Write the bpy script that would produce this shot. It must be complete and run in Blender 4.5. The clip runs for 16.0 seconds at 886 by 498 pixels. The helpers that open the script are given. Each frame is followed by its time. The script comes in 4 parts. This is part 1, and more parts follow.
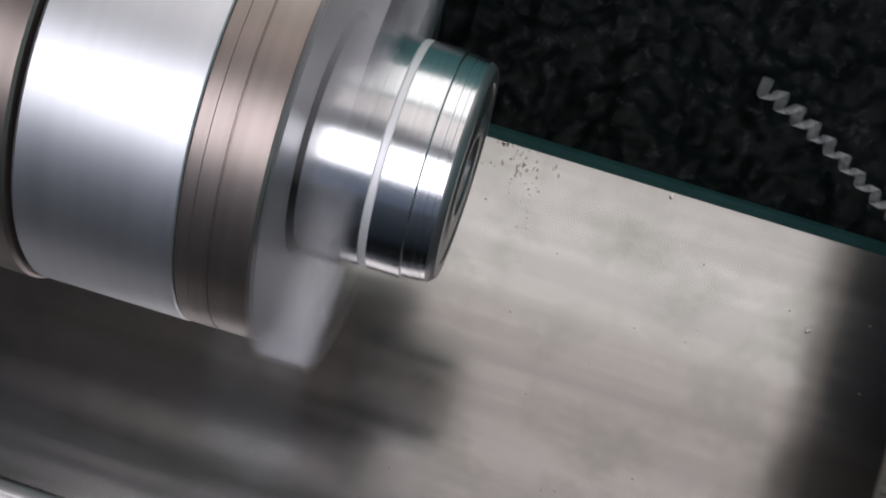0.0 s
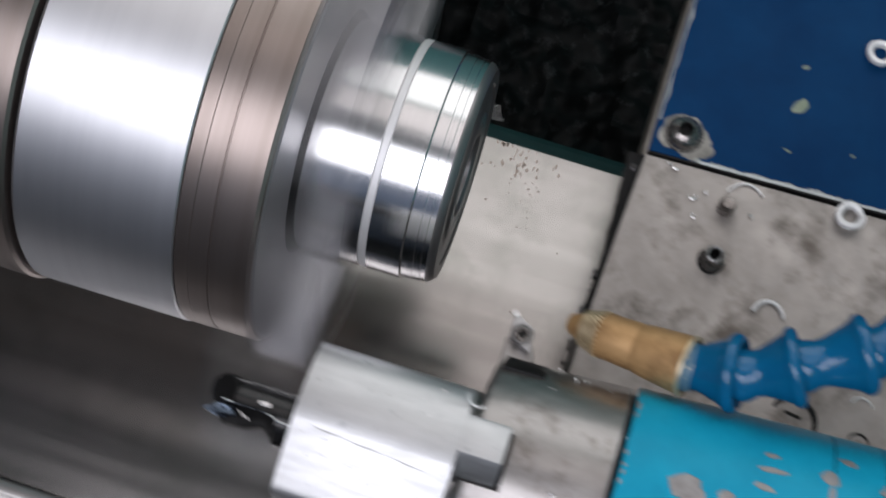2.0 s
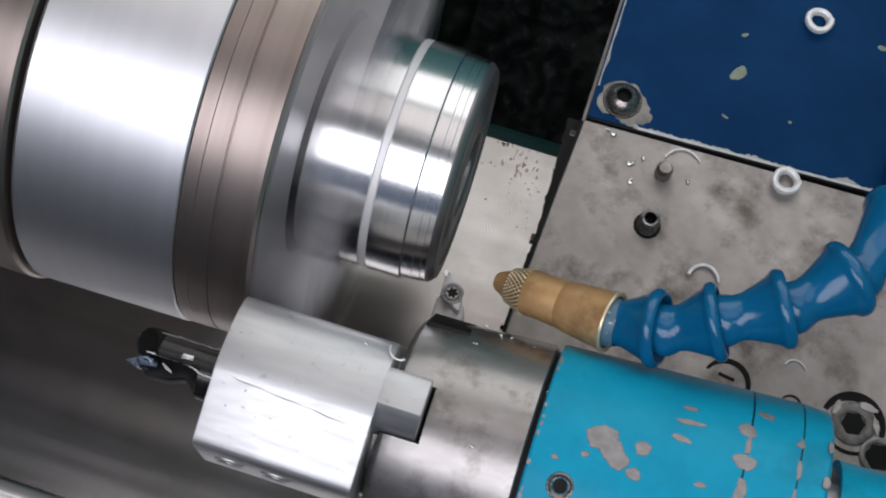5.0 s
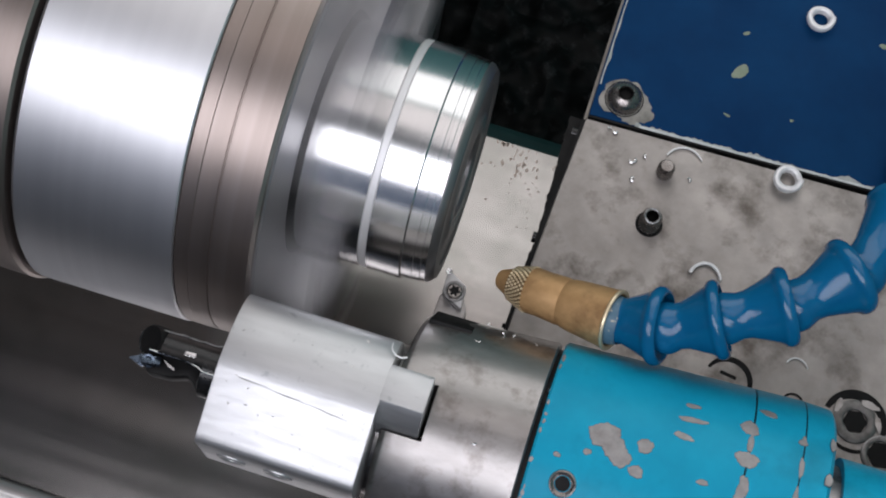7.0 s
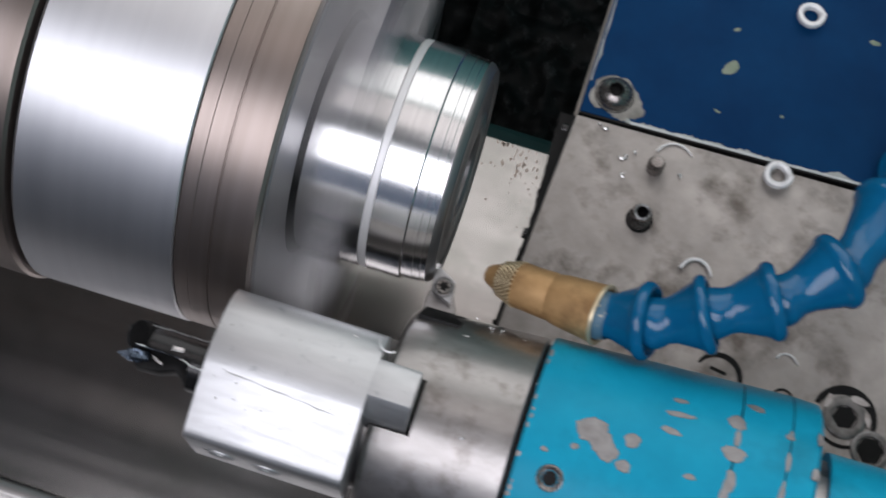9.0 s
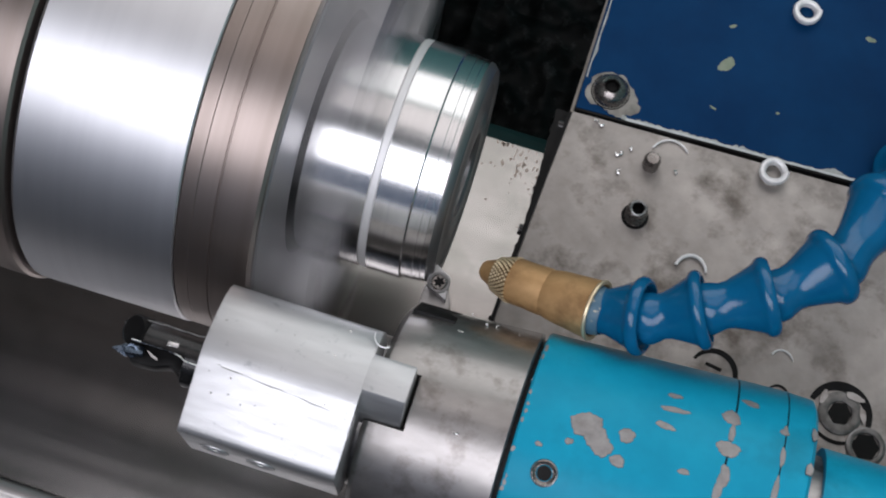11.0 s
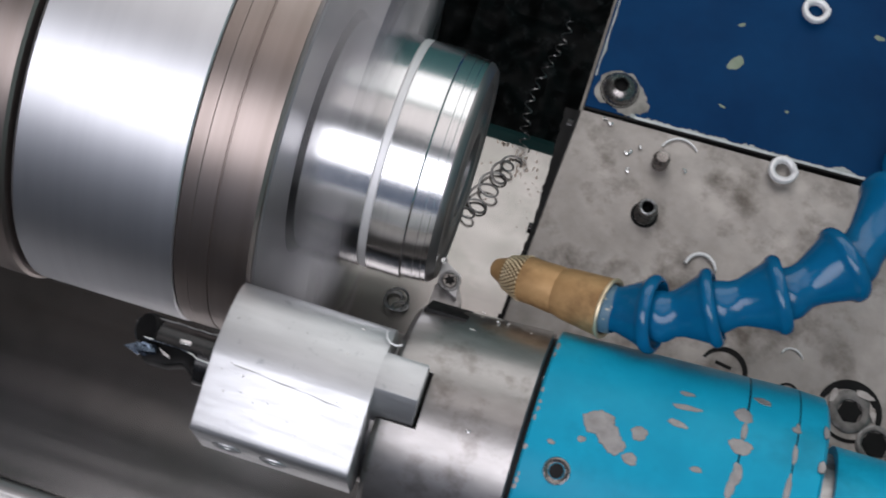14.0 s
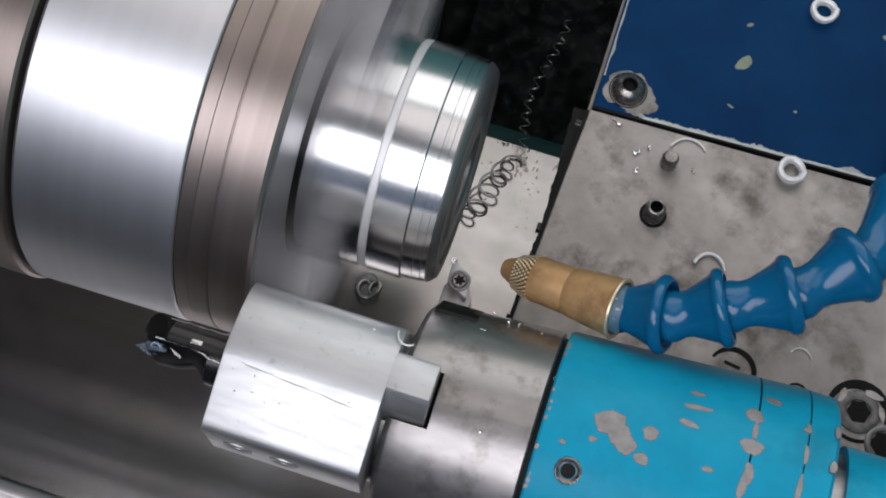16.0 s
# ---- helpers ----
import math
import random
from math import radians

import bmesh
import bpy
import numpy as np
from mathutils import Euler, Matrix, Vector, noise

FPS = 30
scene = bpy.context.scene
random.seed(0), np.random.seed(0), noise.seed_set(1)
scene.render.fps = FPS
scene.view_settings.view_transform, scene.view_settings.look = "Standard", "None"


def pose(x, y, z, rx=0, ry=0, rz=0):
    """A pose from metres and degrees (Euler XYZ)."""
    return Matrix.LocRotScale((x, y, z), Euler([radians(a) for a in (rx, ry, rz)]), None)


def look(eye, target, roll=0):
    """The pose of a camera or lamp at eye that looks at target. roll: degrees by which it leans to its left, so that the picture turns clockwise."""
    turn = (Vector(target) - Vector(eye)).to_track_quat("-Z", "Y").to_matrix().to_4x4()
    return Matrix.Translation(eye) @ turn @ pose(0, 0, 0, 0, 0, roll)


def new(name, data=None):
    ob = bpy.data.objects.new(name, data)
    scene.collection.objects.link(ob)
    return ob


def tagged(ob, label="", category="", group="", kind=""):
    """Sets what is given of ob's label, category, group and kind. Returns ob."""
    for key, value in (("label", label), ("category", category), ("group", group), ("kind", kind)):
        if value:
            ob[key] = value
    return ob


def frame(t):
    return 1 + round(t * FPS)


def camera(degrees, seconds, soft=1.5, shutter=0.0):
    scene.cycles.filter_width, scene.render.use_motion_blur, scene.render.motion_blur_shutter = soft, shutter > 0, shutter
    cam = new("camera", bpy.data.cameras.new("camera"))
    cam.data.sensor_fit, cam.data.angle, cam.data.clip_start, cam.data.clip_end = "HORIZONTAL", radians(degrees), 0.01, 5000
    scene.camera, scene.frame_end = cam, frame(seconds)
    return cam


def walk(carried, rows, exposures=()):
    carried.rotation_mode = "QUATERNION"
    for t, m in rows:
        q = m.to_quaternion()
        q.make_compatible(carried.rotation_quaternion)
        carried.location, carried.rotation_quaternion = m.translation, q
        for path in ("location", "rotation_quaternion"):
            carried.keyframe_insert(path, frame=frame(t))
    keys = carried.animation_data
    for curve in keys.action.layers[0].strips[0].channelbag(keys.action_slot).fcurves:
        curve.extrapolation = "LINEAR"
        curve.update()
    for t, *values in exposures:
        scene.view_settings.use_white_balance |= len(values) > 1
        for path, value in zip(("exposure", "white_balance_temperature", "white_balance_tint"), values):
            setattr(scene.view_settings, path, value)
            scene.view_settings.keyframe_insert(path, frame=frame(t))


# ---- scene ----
MM = 0.001


# ---- camera: it stands still over the lathe ----
cam = camera(34.8, 16.0, soft=2.0, shutter=1.0)
EYE = (37.34 * MM, -107.33 * MM, 277.12 * MM)
CAM_POSE = Matrix(((0.95228, -0.29562, 0.07593, EYE[0]), (0.30437, 0.90134, -0.30812, EYE[1]),
                   (0.02265, 0.31653, 0.94831, EYE[2]), (0, 0, 0, 1)))
walk(cam, [(0.0, CAM_POSE), (16.0, CAM_POSE)], exposures=[(0.0, 0.08, 6500, 17), (16.0, 0.08, 6500, 17)])

# ---- light: a front lamp, added area lamps behind and above, dim workshop beyond the open door ----
world = bpy.data.worlds.new("workshop_air")
scene.world = world
world.use_nodes = True
world.node_tree.nodes["Background"].inputs[0].default_value = (0.42, 0.58, 0.85, 1)
world.node_tree.nodes["Background"].inputs[1].default_value = 0.2


def area_lamp(name, eye, target, sx, sy, watts, colour):
    data = bpy.data.lights.new(name, "AREA")
    data.shape, data.size, data.size_y, data.energy, data.color = "RECTANGLE", sx * MM, sy * MM, watts, colour
    ob = new(name, data)
    ob.matrix_world = look([c * MM for c in eye], [c * MM for c in target])
    return ob


area_lamp("front_lamp_light", (-20, -310, 510), (0, -20, 0), 700, 300, 2.6, (0.92, 0.948, 1.0))
# added area lamps stand in for a bright back wall and roof
area_lamp("back_wall_fill_light", (20, 312, 205), (10, -20, 20), 560, 400, 1.0, (1.0, 0.965, 0.94))
area_lamp("rear_roof_fill_light", (25, 185, 625), (25, 184, 0), 750, 270, 0.62, (1.0, 0.955, 0.925))
area_lamp("roof_fill_light", (170, 2, 625), (170, 1, 0), 460, 90, 0.11, (1.0, 0.98, 0.98))


# ---- materials ----
def mat(name):
    m = bpy.data.materials.new(name)
    m.use_nodes = True
    nt = m.node_tree
    return m, nt, nt.nodes["Principled BSDF"]


def N(nt, kind, **kw):
    n = nt.nodes.new(kind)
    for k, v in kw.items():
        n.inputs[k.replace("_", " ")].default_value = v
    return n


def coords(nt, scale=(1, 1, 1), rot=(0, 0, 0)):
    tc, mp = nt.nodes.new("ShaderNodeTexCoord"), nt.nodes.new("ShaderNodeMapping")
    nt.links.new(tc.outputs["Object"], mp.inputs["Vector"])
    mp.inputs["Scale"].default_value = scale
    mp.inputs["Rotation"].default_value = rot
    return mp.outputs["Vector"]


def ramp(nt, fac, stops):
    r = nt.nodes.new("ShaderNodeValToRGB")
    while len(r.color_ramp.elements) < len(stops):
        r.color_ramp.elements.new(0.5)
    for e, (p, c) in zip(r.color_ramp.elements, stops):
        e.position, e.color = p, (*c, 1) if len(c) == 3 else c
    nt.links.new(fac, r.inputs[0])
    return r.outputs[0]


def grey(v):
    return (v, v, v)


def surface(name, base, alt, metallic=0.0, rough=(0.3, 0.5), scale=(200, 200, 200), detail=6, bump=0.0, bump_scale=None,
            spec=0.5, spots=None, spot_scale=90, spot_at=(0.62, 0.7), coat=0.0, aniso=0.0):
    """A worn surface: two colours by noise, roughness by a finer noise, a bump, and spots of a third colour."""
    m, nt, b = mat(name)
    L = nt.links.new
    v = coords(nt, scale)
    n1 = N(nt, "ShaderNodeTexNoise", Scale=1.0, Detail=detail, Roughness=0.6)
    L(v, n1.inputs["Vector"])
    col = ramp(nt, n1.outputs["Fac"], [(0.32, base), (0.68, alt)])
    if spots:
        n3 = N(nt, "ShaderNodeTexNoise", Scale=spot_scale, Detail=5, Roughness=0.65)
        L(coords(nt), n3.inputs["Vector"])
        mask = ramp(nt, n3.outputs["Fac"], [(spot_at[0], grey(0)), (spot_at[1], grey(1))])
        mix = nt.nodes.new("ShaderNodeMix")
        mix.data_type = "RGBA"
        L(mask, mix.inputs["Factor"])
        L(col, mix.inputs["A"])
        mix.inputs["B"].default_value = (*spots, 1)
        col = mix.outputs["Result"]
    L(col, b.inputs["Base Color"])
    n2 = N(nt, "ShaderNodeTexNoise", Scale=2.7, Detail=5)
    L(v, n2.inputs["Vector"])
    mr = nt.nodes.new("ShaderNodeMapRange")
    mr.inputs["From Min"].default_value, mr.inputs["From Max"].default_value = 0.3, 0.7
    mr.inputs["To Min"].default_value, mr.inputs["To Max"].default_value = rough
    L(n2.outputs["Fac"], mr.inputs["Value"])
    L(mr.outputs["Result"], b.inputs["Roughness"])
    b.inputs["Metallic"].default_value = metallic
    b.inputs["Specular IOR Level"].default_value = spec
    b.inputs["Coat Weight"].default_value = coat
    b.inputs["Anisotropic"].default_value = aniso
    if bump:
        nb = N(nt, "ShaderNodeTexNoise", Scale=1.0, Detail=8, Roughness=0.7)
        L(coords(nt, bump_scale or scale), nb.inputs["Vector"])
        bp = N(nt, "ShaderNodeBump", Strength=bump, Distance=0.0004)
        L(nb.outputs["Fac"], bp.inputs["Height"])
        L(bp.outputs["Normal"], b.inputs["Normal"])
    return m


# turned metal: fine rings across the axis, so the noise is squeezed along x
STEEL_BRIGHT = surface("turned_steel", grey(0.64), grey(0.72), 1.0, (0.17, 0.22), (2600, 9, 9), bump=0.03)
STEEL_BODY = surface("ground_steel", (0.69, 0.70, 0.72), (0.74, 0.75, 0.77), 1.0, (0.40, 0.43), (300, 5, 5), bump=0.006)
STEEL_JAW = surface("ground_jaw_steel", (0.27, 0.267, 0.278), (0.34, 0.337, 0.348), 1.0, (0.36, 0.46), (60, 60, 60), bump=0.02)
STEEL_NOSE = surface("dull_nose_steel", (0.30, 0.29, 0.295), (0.38, 0.37, 0.375), 0.8, (0.36, 0.44), (60, 60, 60), bump=0.02)
STEEL_WORN = surface("worn_screw_steel", (0.09, 0.085, 0.08), (0.23, 0.22, 0.21), 0.6, (0.35, 0.5), (300, 300, 300), bump=0.2)
STEEL_COLLAR = surface("oiled_collar_steel", (0.27, 0.256, 0.245), (0.36, 0.343, 0.33), 0.9, (0.31, 0.39), (90, 200, 200), bump=0.05, coat=0.5,
                       spots=(0.19, 0.172, 0.16), spot_scale=160, spot_at=(0.52, 0.7))
STEEL_TAN = surface("stained_steel_band", (0.25, 0.208, 0.185), (0.325, 0.275, 0.25), 0.93, (0.33, 0.38), (300, 6, 6), bump=0.004)
STEEL_DARK = surface("black_oxide_steel", grey(0.008), grey(0.024), 0.4, (0.16, 0.28), (300, 300, 300), bump=0.1)
STEEL_GREY = surface("machined_grey_steel", (0.27, 0.257, 0.248), (0.40, 0.385, 0.375), 1.0, (0.34, 0.44), (160, 340, 340), bump=0.12,
                     spots=(0.20, 0.18, 0.165), spot_scale=220, spot_at=(0.56, 0.68))
STEEL_FACE = surface("dark_end_steel", grey(0.2), grey(0.3), 0.9, (0.3, 0.42), (300, 300, 300), bump=0.1)
PALE_GREEN = surface("pale_green_primer", (0.15, 0.20, 0.13), (0.22, 0.26, 0.19), 0.0, (0.5, 0.7), (300, 300, 300), bump=0.3)
GROOVE_WHITE = surface("matt_groove", grey(0.72), grey(0.8), 0.6, (0.5, 0.6), (400, 20, 20))
# near black: shade of gaps and sockets put into colour, also oil, dull parts
BLACK_GAP = surface("gap_shade_and_oil_black", grey(0.004), grey(0.012), 0.0, (0.4, 0.6), (90, 90, 90), spec=0.12)
ALU = surface("milled_aluminium", (0.50, 0.505, 0.51), (0.58, 0.585, 0.59), 0.85, (0.38, 0.48), (60, 300, 300), bump=0.13, bump_scale=(150, 700, 700), spots=(0.42, 0.43, 0.44), spot_scale=420, spot_at=(0.62, 0.70))
COVER = surface("brushed_way_cover", (0.29, 0.272, 0.258), (0.37, 0.35, 0.333), 0.92, (0.16, 0.22), (4, 90, 90), spots=(0.24, 0.235, 0.215), spot_scale=40, spot_at=(0.46, 0.74))
PLATE = surface("ground_tool_plate", (0.225, 0.207, 0.191), (0.375, 0.348, 0.325), 0.5, (0.34, 0.52), (75, 75, 75), bump=0.12,
                bump_scale=(500, 500, 500), spots=(0.10, 0.085, 0.072), spot_scale=64, spot_at=(0.50, 0.68))
PLATE_SIDE = surface("oily_plate_edge", (0.15, 0.135, 0.115), (0.26, 0.235, 0.205), 0.2, (0.4, 0.6), (150, 150, 150), bump=0.2)
BLUE_PAINT = surface("dark_blue_paint", (0.001, 0.025, 0.082), (0.002, 0.039, 0.114), 0.0, (0.45, 0.55), (40, 40, 40), bump=0.08, bump_scale=(300, 300, 300), spec=0.06)
SEALANT = surface("flaked_pale_filler", (0.22, 0.25, 0.235), (0.42, 0.44, 0.42), 0.0, (0.5, 0.7), (300, 300, 300), bump=0.5)
PATCH = surface("bared_dirty_patch", (0.12, 0.115, 0.10), (0.30, 0.29, 0.26), 0.1, (0.4, 0.6), (180, 180, 180), bump=0.4)
TURQUOISE = surface("turquoise_enamel", (0.0, 0.275, 0.43), (0.0, 0.355, 0.535), 0.0, (0.3, 0.42), (60, 60, 60), bump=0.06, bump_scale=(350, 350, 350), spots=(0.001, 0.20, 0.30), spot_scale=45, spot_at=(0.54, 0.76), spec=0.12)
BARE_CAST = surface("bared_grey_metal", (0.24, 0.226, 0.22), (0.34, 0.325, 0.315), 0.4, (0.4, 0.6), (500, 500, 500), bump=0.4)
RIM_DARK = surface("dark_paint_rim", (0.05, 0.08, 0.085), (0.09, 0.11, 0.11), 0.0, (0.5, 0.6), (500, 500, 500))
LINE_WHITE = surface("white_filler", (0.42, 0.45, 0.44), (0.6, 0.62, 0.61), 0.0, (0.5, 0.6), (250, 250, 250), bump=0.3)
BRASS = surface("dull_brass", (0.40, 0.235, 0.10), (0.55, 0.34, 0.155), 0.4, (0.42, 0.58), (160, 200, 200), bump=0.25, spots=(0.27, 0.15, 0.065), spot_scale=110, spot_at=(0.48, 0.68))
BRASS_DARK = surface("dark_brass", (0.10, 0.06, 0.025), (0.16, 0.10, 0.04), 0.4, (0.5, 0.6), (300, 300, 300))
BRASS_LIP = surface("worn_brass_lip", (0.68, 0.56, 0.36), (0.75, 0.64, 0.44), 0.7, (0.35, 0.45), (300, 300, 300))
DUSTY_BLUE = surface("chalky_blue_plastic", (0.05, 0.12, 0.18), (0.09, 0.17, 0.23), 0.0, (0.4, 0.6), (300, 300, 300), bump=0.3, spots=(0.4, 0.38, 0.3), spot_scale=700, spot_at=(0.6, 0.64))
TIP_BLUE = surface("blue_black_carbide", (0.04, 0.055, 0.08), (0.12, 0.15, 0.19), 0.9, (0.2, 0.35), (400, 400, 400), bump=0.2)
STEEL_BOLT = surface("oiled_bolt_steel", (0.17, 0.155, 0.145), (0.30, 0.28, 0.265), 0.9, (0.2, 0.34), (300, 300, 300), bump=0.15)
BLUE_PLASTIC = surface("blue_hose_plastic", (0.0005, 0.088, 0.205), (0.001, 0.112, 0.25), 0.0, (0.08, 0.15), (120, 120, 120), bump=0.12, bump_scale=(500, 500, 500), spots=(0.01, 0.13, 0.28), spot_scale=160, spot_at=(0.6, 0.8), spec=0.45)
CHIP_STEEL = surface("fresh_steel_swarf", grey(0.62), grey(0.8), 1.0, (0.18, 0.3), (700, 700, 700))
RUST = surface("dried_oil_specks", (0.20, 0.172, 0.148), (0.28, 0.25, 0.222), 0.8, (0.26, 0.34), (400, 400, 400))
CHIP_GREY = surface("grey_swarf", grey(0.16), grey(0.34), 0.9, (0.25, 0.4), (500, 500, 500))
CHIP_WHITE = surface("pale_swarf_curl", grey(0.72), grey(0.86), 0.35, (0.35, 0.5), (700, 700, 700))
CARBIDE = surface("grey_carbide", grey(0.34), grey(0.44), 0.9, (0.3, 0.42), (500, 500, 500), bump=0.1)
TRAY = surface("near_black_tray", (0.0012, 0.002, 0.002), (0.004, 0.006, 0.006), 0.0, (0.45, 0.6), (60, 60, 60), bump=0.8, bump_scale=(180, 180, 180), spec=0.06)
RAIL = surface("pale_rail_steel", (0.42, 0.40, 0.385), (0.52, 0.50, 0.48), 0.5, (0.3, 0.4), (6, 60, 60))
TRAY_CHIP = surface("near_black_swarf", (0.0008, 0.0015, 0.0015), (0.008, 0.010, 0.0105), 0.0, (0.45, 0.6), (120, 120, 120), detail=4, bump=0.15, bump_scale=(250, 250, 250), spec=0.12, spots=(0.05, 0.055, 0.057), spot_scale=170, spot_at=(0.56, 0.8))
LIP_GREEN = surface("dark_green_lip", (0.007, 0.030, 0.030), (0.013, 0.048, 0.047), 0.1, (0.4, 0.55), (80, 200, 200), bump=0.2, spec=0.3)
ENCLOSURE = surface("teal_enclosure_paint", (0.10, 0.30, 0.29), (0.12, 0.34, 0.33), 0.0, (0.4, 0.55), (8, 8, 8))
DARK_WALL = surface("dark_headstock_wall", (0.02, 0.023, 0.027), (0.03, 0.034, 0.04), 0.0, (0.5, 0.65), (8, 8, 8), spec=0.12)
APRON_GREY = surface("dull_grey_apron_paint", (0.16, 0.16, 0.17), (0.2, 0.2, 0.21), 0.0, (0.5, 0.65), (60, 60, 60), spec=0.3)
FRONT_BLUE = surface("unseen_front_blue_grey", (0.042, 0.058, 0.088), (0.055, 0.075, 0.11), 0.0, (0.4, 0.55), (8, 8, 8))
ROOF_GREY = surface("pale_enclosure_roof", grey(0.3), grey(0.36), 0.0, (0.4, 0.55), (8, 8, 8))


# ---- mesh helpers (all in millimetres) ----
def thing(name, at, label, category, group="", kind=""):
    """A top-level empty at its base, in mm."""
    ob = new(name)
    ob.empty_display_size = 0.005
    ob.location = [c * MM for c in at]
    return tagged(ob, label, category, group, kind)


def mesh_from(name, bm, material, smooth=True):
    me = bpy.data.meshes.new(name)
    bm.normal_update()
    bm.to_mesh(me)
    bm.free()
    me.materials.append(material)
    if smooth:
        me.shade_smooth()
        me.set_sharp_from_angle(angle=radians(32))
    return me


def part(name, bm, material, parent, label="", at=(0, 0, 0), smooth=True):
    """Links a bmesh (mm, in the thing's space) as one mesh under a thing or part."""
    bm.transform(Matrix.Scale(MM, 4))
    ob = new(name, mesh_from(name, bm, material, smooth))
    ob.parent = parent
    ob.location = [c * MM for c in at]
    return tagged(ob, label)


def single(name, bm, material, at, label, category, group="", kind="", smooth=True):
    bm.transform(Matrix.Scale(MM, 4))
    ob = new(name, mesh_from(name, bm, material, smooth))
    ob.location = [c * MM for c in at]
    return tagged(ob, label, category, group, kind)


def turned(profile, seg=96, axis="X", closed=False):
    """A body turned round the axis from (along, radius) pairs."""
    bm = bmesh.new()
    rings = []
    for x, r in profile:
        if r < 1e-6:
            rings.append([bm.verts.new((x, 0, 0))])
        else:
            rings.append([bm.verts.new((x, r * math.cos(2 * math.pi * i / seg), r * math.sin(2 * math.pi * i / seg))) for i in range(seg)])
    pairs = list(zip(rings, rings[1:]))
    if closed:
        pairs.append((rings[-1], rings[0]))
    for a, b in pairs:
        for i in range(seg):
            j = (i + 1) % seg
            if len(a) == 1 and len(b) == 1:
                continue
            if len(a) == 1:
                bm.faces.new((a[0], b[i], b[j]))
            elif len(b) == 1:
                bm.faces.new((a[i], b[0], a[j]))
            else:
                bm.faces.new((a[i], b[i], b[j], a[j]))
    bmesh.ops.recalc_face_normals(bm, faces=bm.faces)
    if axis == "Z":
        bm.transform(Matrix(((0, 0, -1, 0), (0, 1, 0, 0), (1, 0, 0, 0), (0, 0, 0, 1))))
    return bm


def arc_body(profile, a0, a1, seg=100):
    """Part of a turned body, from a0 to a1 degrees counted from z towards y, closed at both ends."""
    bm = bmesh.new()
    rows = []
    for i in range(seg + 1):
        a = radians(a0 + (a1 - a0) * i / seg)
        rows.append([bm.verts.new((x, r * math.sin(a), r * math.cos(a))) for x, r in profile])
    for p, q in zip(rows, rows[1:]):
        for k in range(len(profile)):
            j = (k + 1) % len(profile)
            bm.faces.new((p[k], p[j], q[j], q[k]))
    bm.faces.new(rows[0])
    bm.faces.new(rows[-1][::-1])
    bmesh.ops.recalc_face_normals(bm, faces=bm.faces)
    return bm


def box(x0, x1, y0, y1, z0, z1, bevel=0.3, seg=2):
    bm = bmesh.new()
    bmesh.ops.create_cube(bm, size=1)
    bm.transform(Matrix.Translation(((x0 + x1) / 2, (y0 + y1) / 2, (z0 + z1) / 2)) @ Matrix.Diagonal((x1 - x0, y1 - y0, z1 - z0, 1)))
    if bevel:
        bmesh.ops.bevel(bm, geom=bm.edges[:], offset=bevel, segments=seg, affect="EDGES", profile=0.6)
    return bm


def prism(poly, z0, z1, bevel=0.0, seg=2):
    """A polygon in x, y drawn up from z0 to z1."""
    bm = bmesh.new()
    lo = [bm.verts.new((x, y, z0)) for x, y in poly]
    hi = [bm.verts.new((x, y, z1)) for x, y in poly]
    n = len(poly)
    bm.faces.new(lo[::-1])
    bm.faces.new(hi)
    for i in range(n):
        bm.faces.new((lo[i], lo[(i + 1) % n], hi[(i + 1) % n], hi[i]))
    bmesh.ops.recalc_face_normals(bm, faces=bm.faces)
    if bevel:
        bmesh.ops.bevel(bm, geom=bm.edges[:], offset=bevel, segments=seg, affect="EDGES", profile=0.6)
    return bm


def along_x(profile_yz, x0, x1, bevel=0.0, ends=0.0):
    """A profile in y, z drawn along x; bevel rounds every edge, ends only those round its two ends."""
    bm = prism(profile_yz, x0, x1, bevel)
    if ends:
        rims = [e for e in bm.edges if abs(e.verts[0].co.z - e.verts[1].co.z) < 1e-4]
        bmesh.ops.bevel(bm, geom=rims, offset=ends, segments=2, affect="EDGES", profile=0.6)
    bm.transform(Matrix(((0, 0, 1, 0), (1, 0, 0, 0), (0, 1, 0, 0), (0, 0, 0, 1))))
    bmesh.ops.recalc_face_normals(bm, faces=bm.faces)
    return bm


def swept(points, width, thick, seg=6):
    """A ribbon or wire of an oval section along points (mm); width and thick may be functions of 0..1."""
    bm = bmesh.new()
    pts = [Vector(p) for p in points]
    rings, up = [], Vector((0.31, 0.2, 0.93))
    for i, p in enumerate(pts):
        d = (pts[min(i + 1, len(pts) - 1)] - pts[max(i - 1, 0)]).normalized()
        side = d.cross(up)
        side = side.normalized() if side.length > 1e-5 else Vector((1, 0, 0))
        up = side.cross(d).normalized()
        s = i / (len(pts) - 1)
        w = width(s) if callable(width) else width
        h = thick(s) if callable(thick) else thick
        rings.append([bm.verts.new(p + side * (w / 2 * math.cos(2 * math.pi * k / seg)) + up * (h / 2 * math.sin(2 * math.pi * k / seg))) for k in range(seg)])
    for a, b in zip(rings, rings[1:]):
        for k in range(seg):
            bm.faces.new((a[k], a[(k + 1) % seg], b[(k + 1) % seg], b[k]))
    bm.faces.new(rings[0][::-1])
    bm.faces.new(rings[-1])
    bmesh.ops.recalc_face_normals(bm, faces=bm.faces)
    return bm


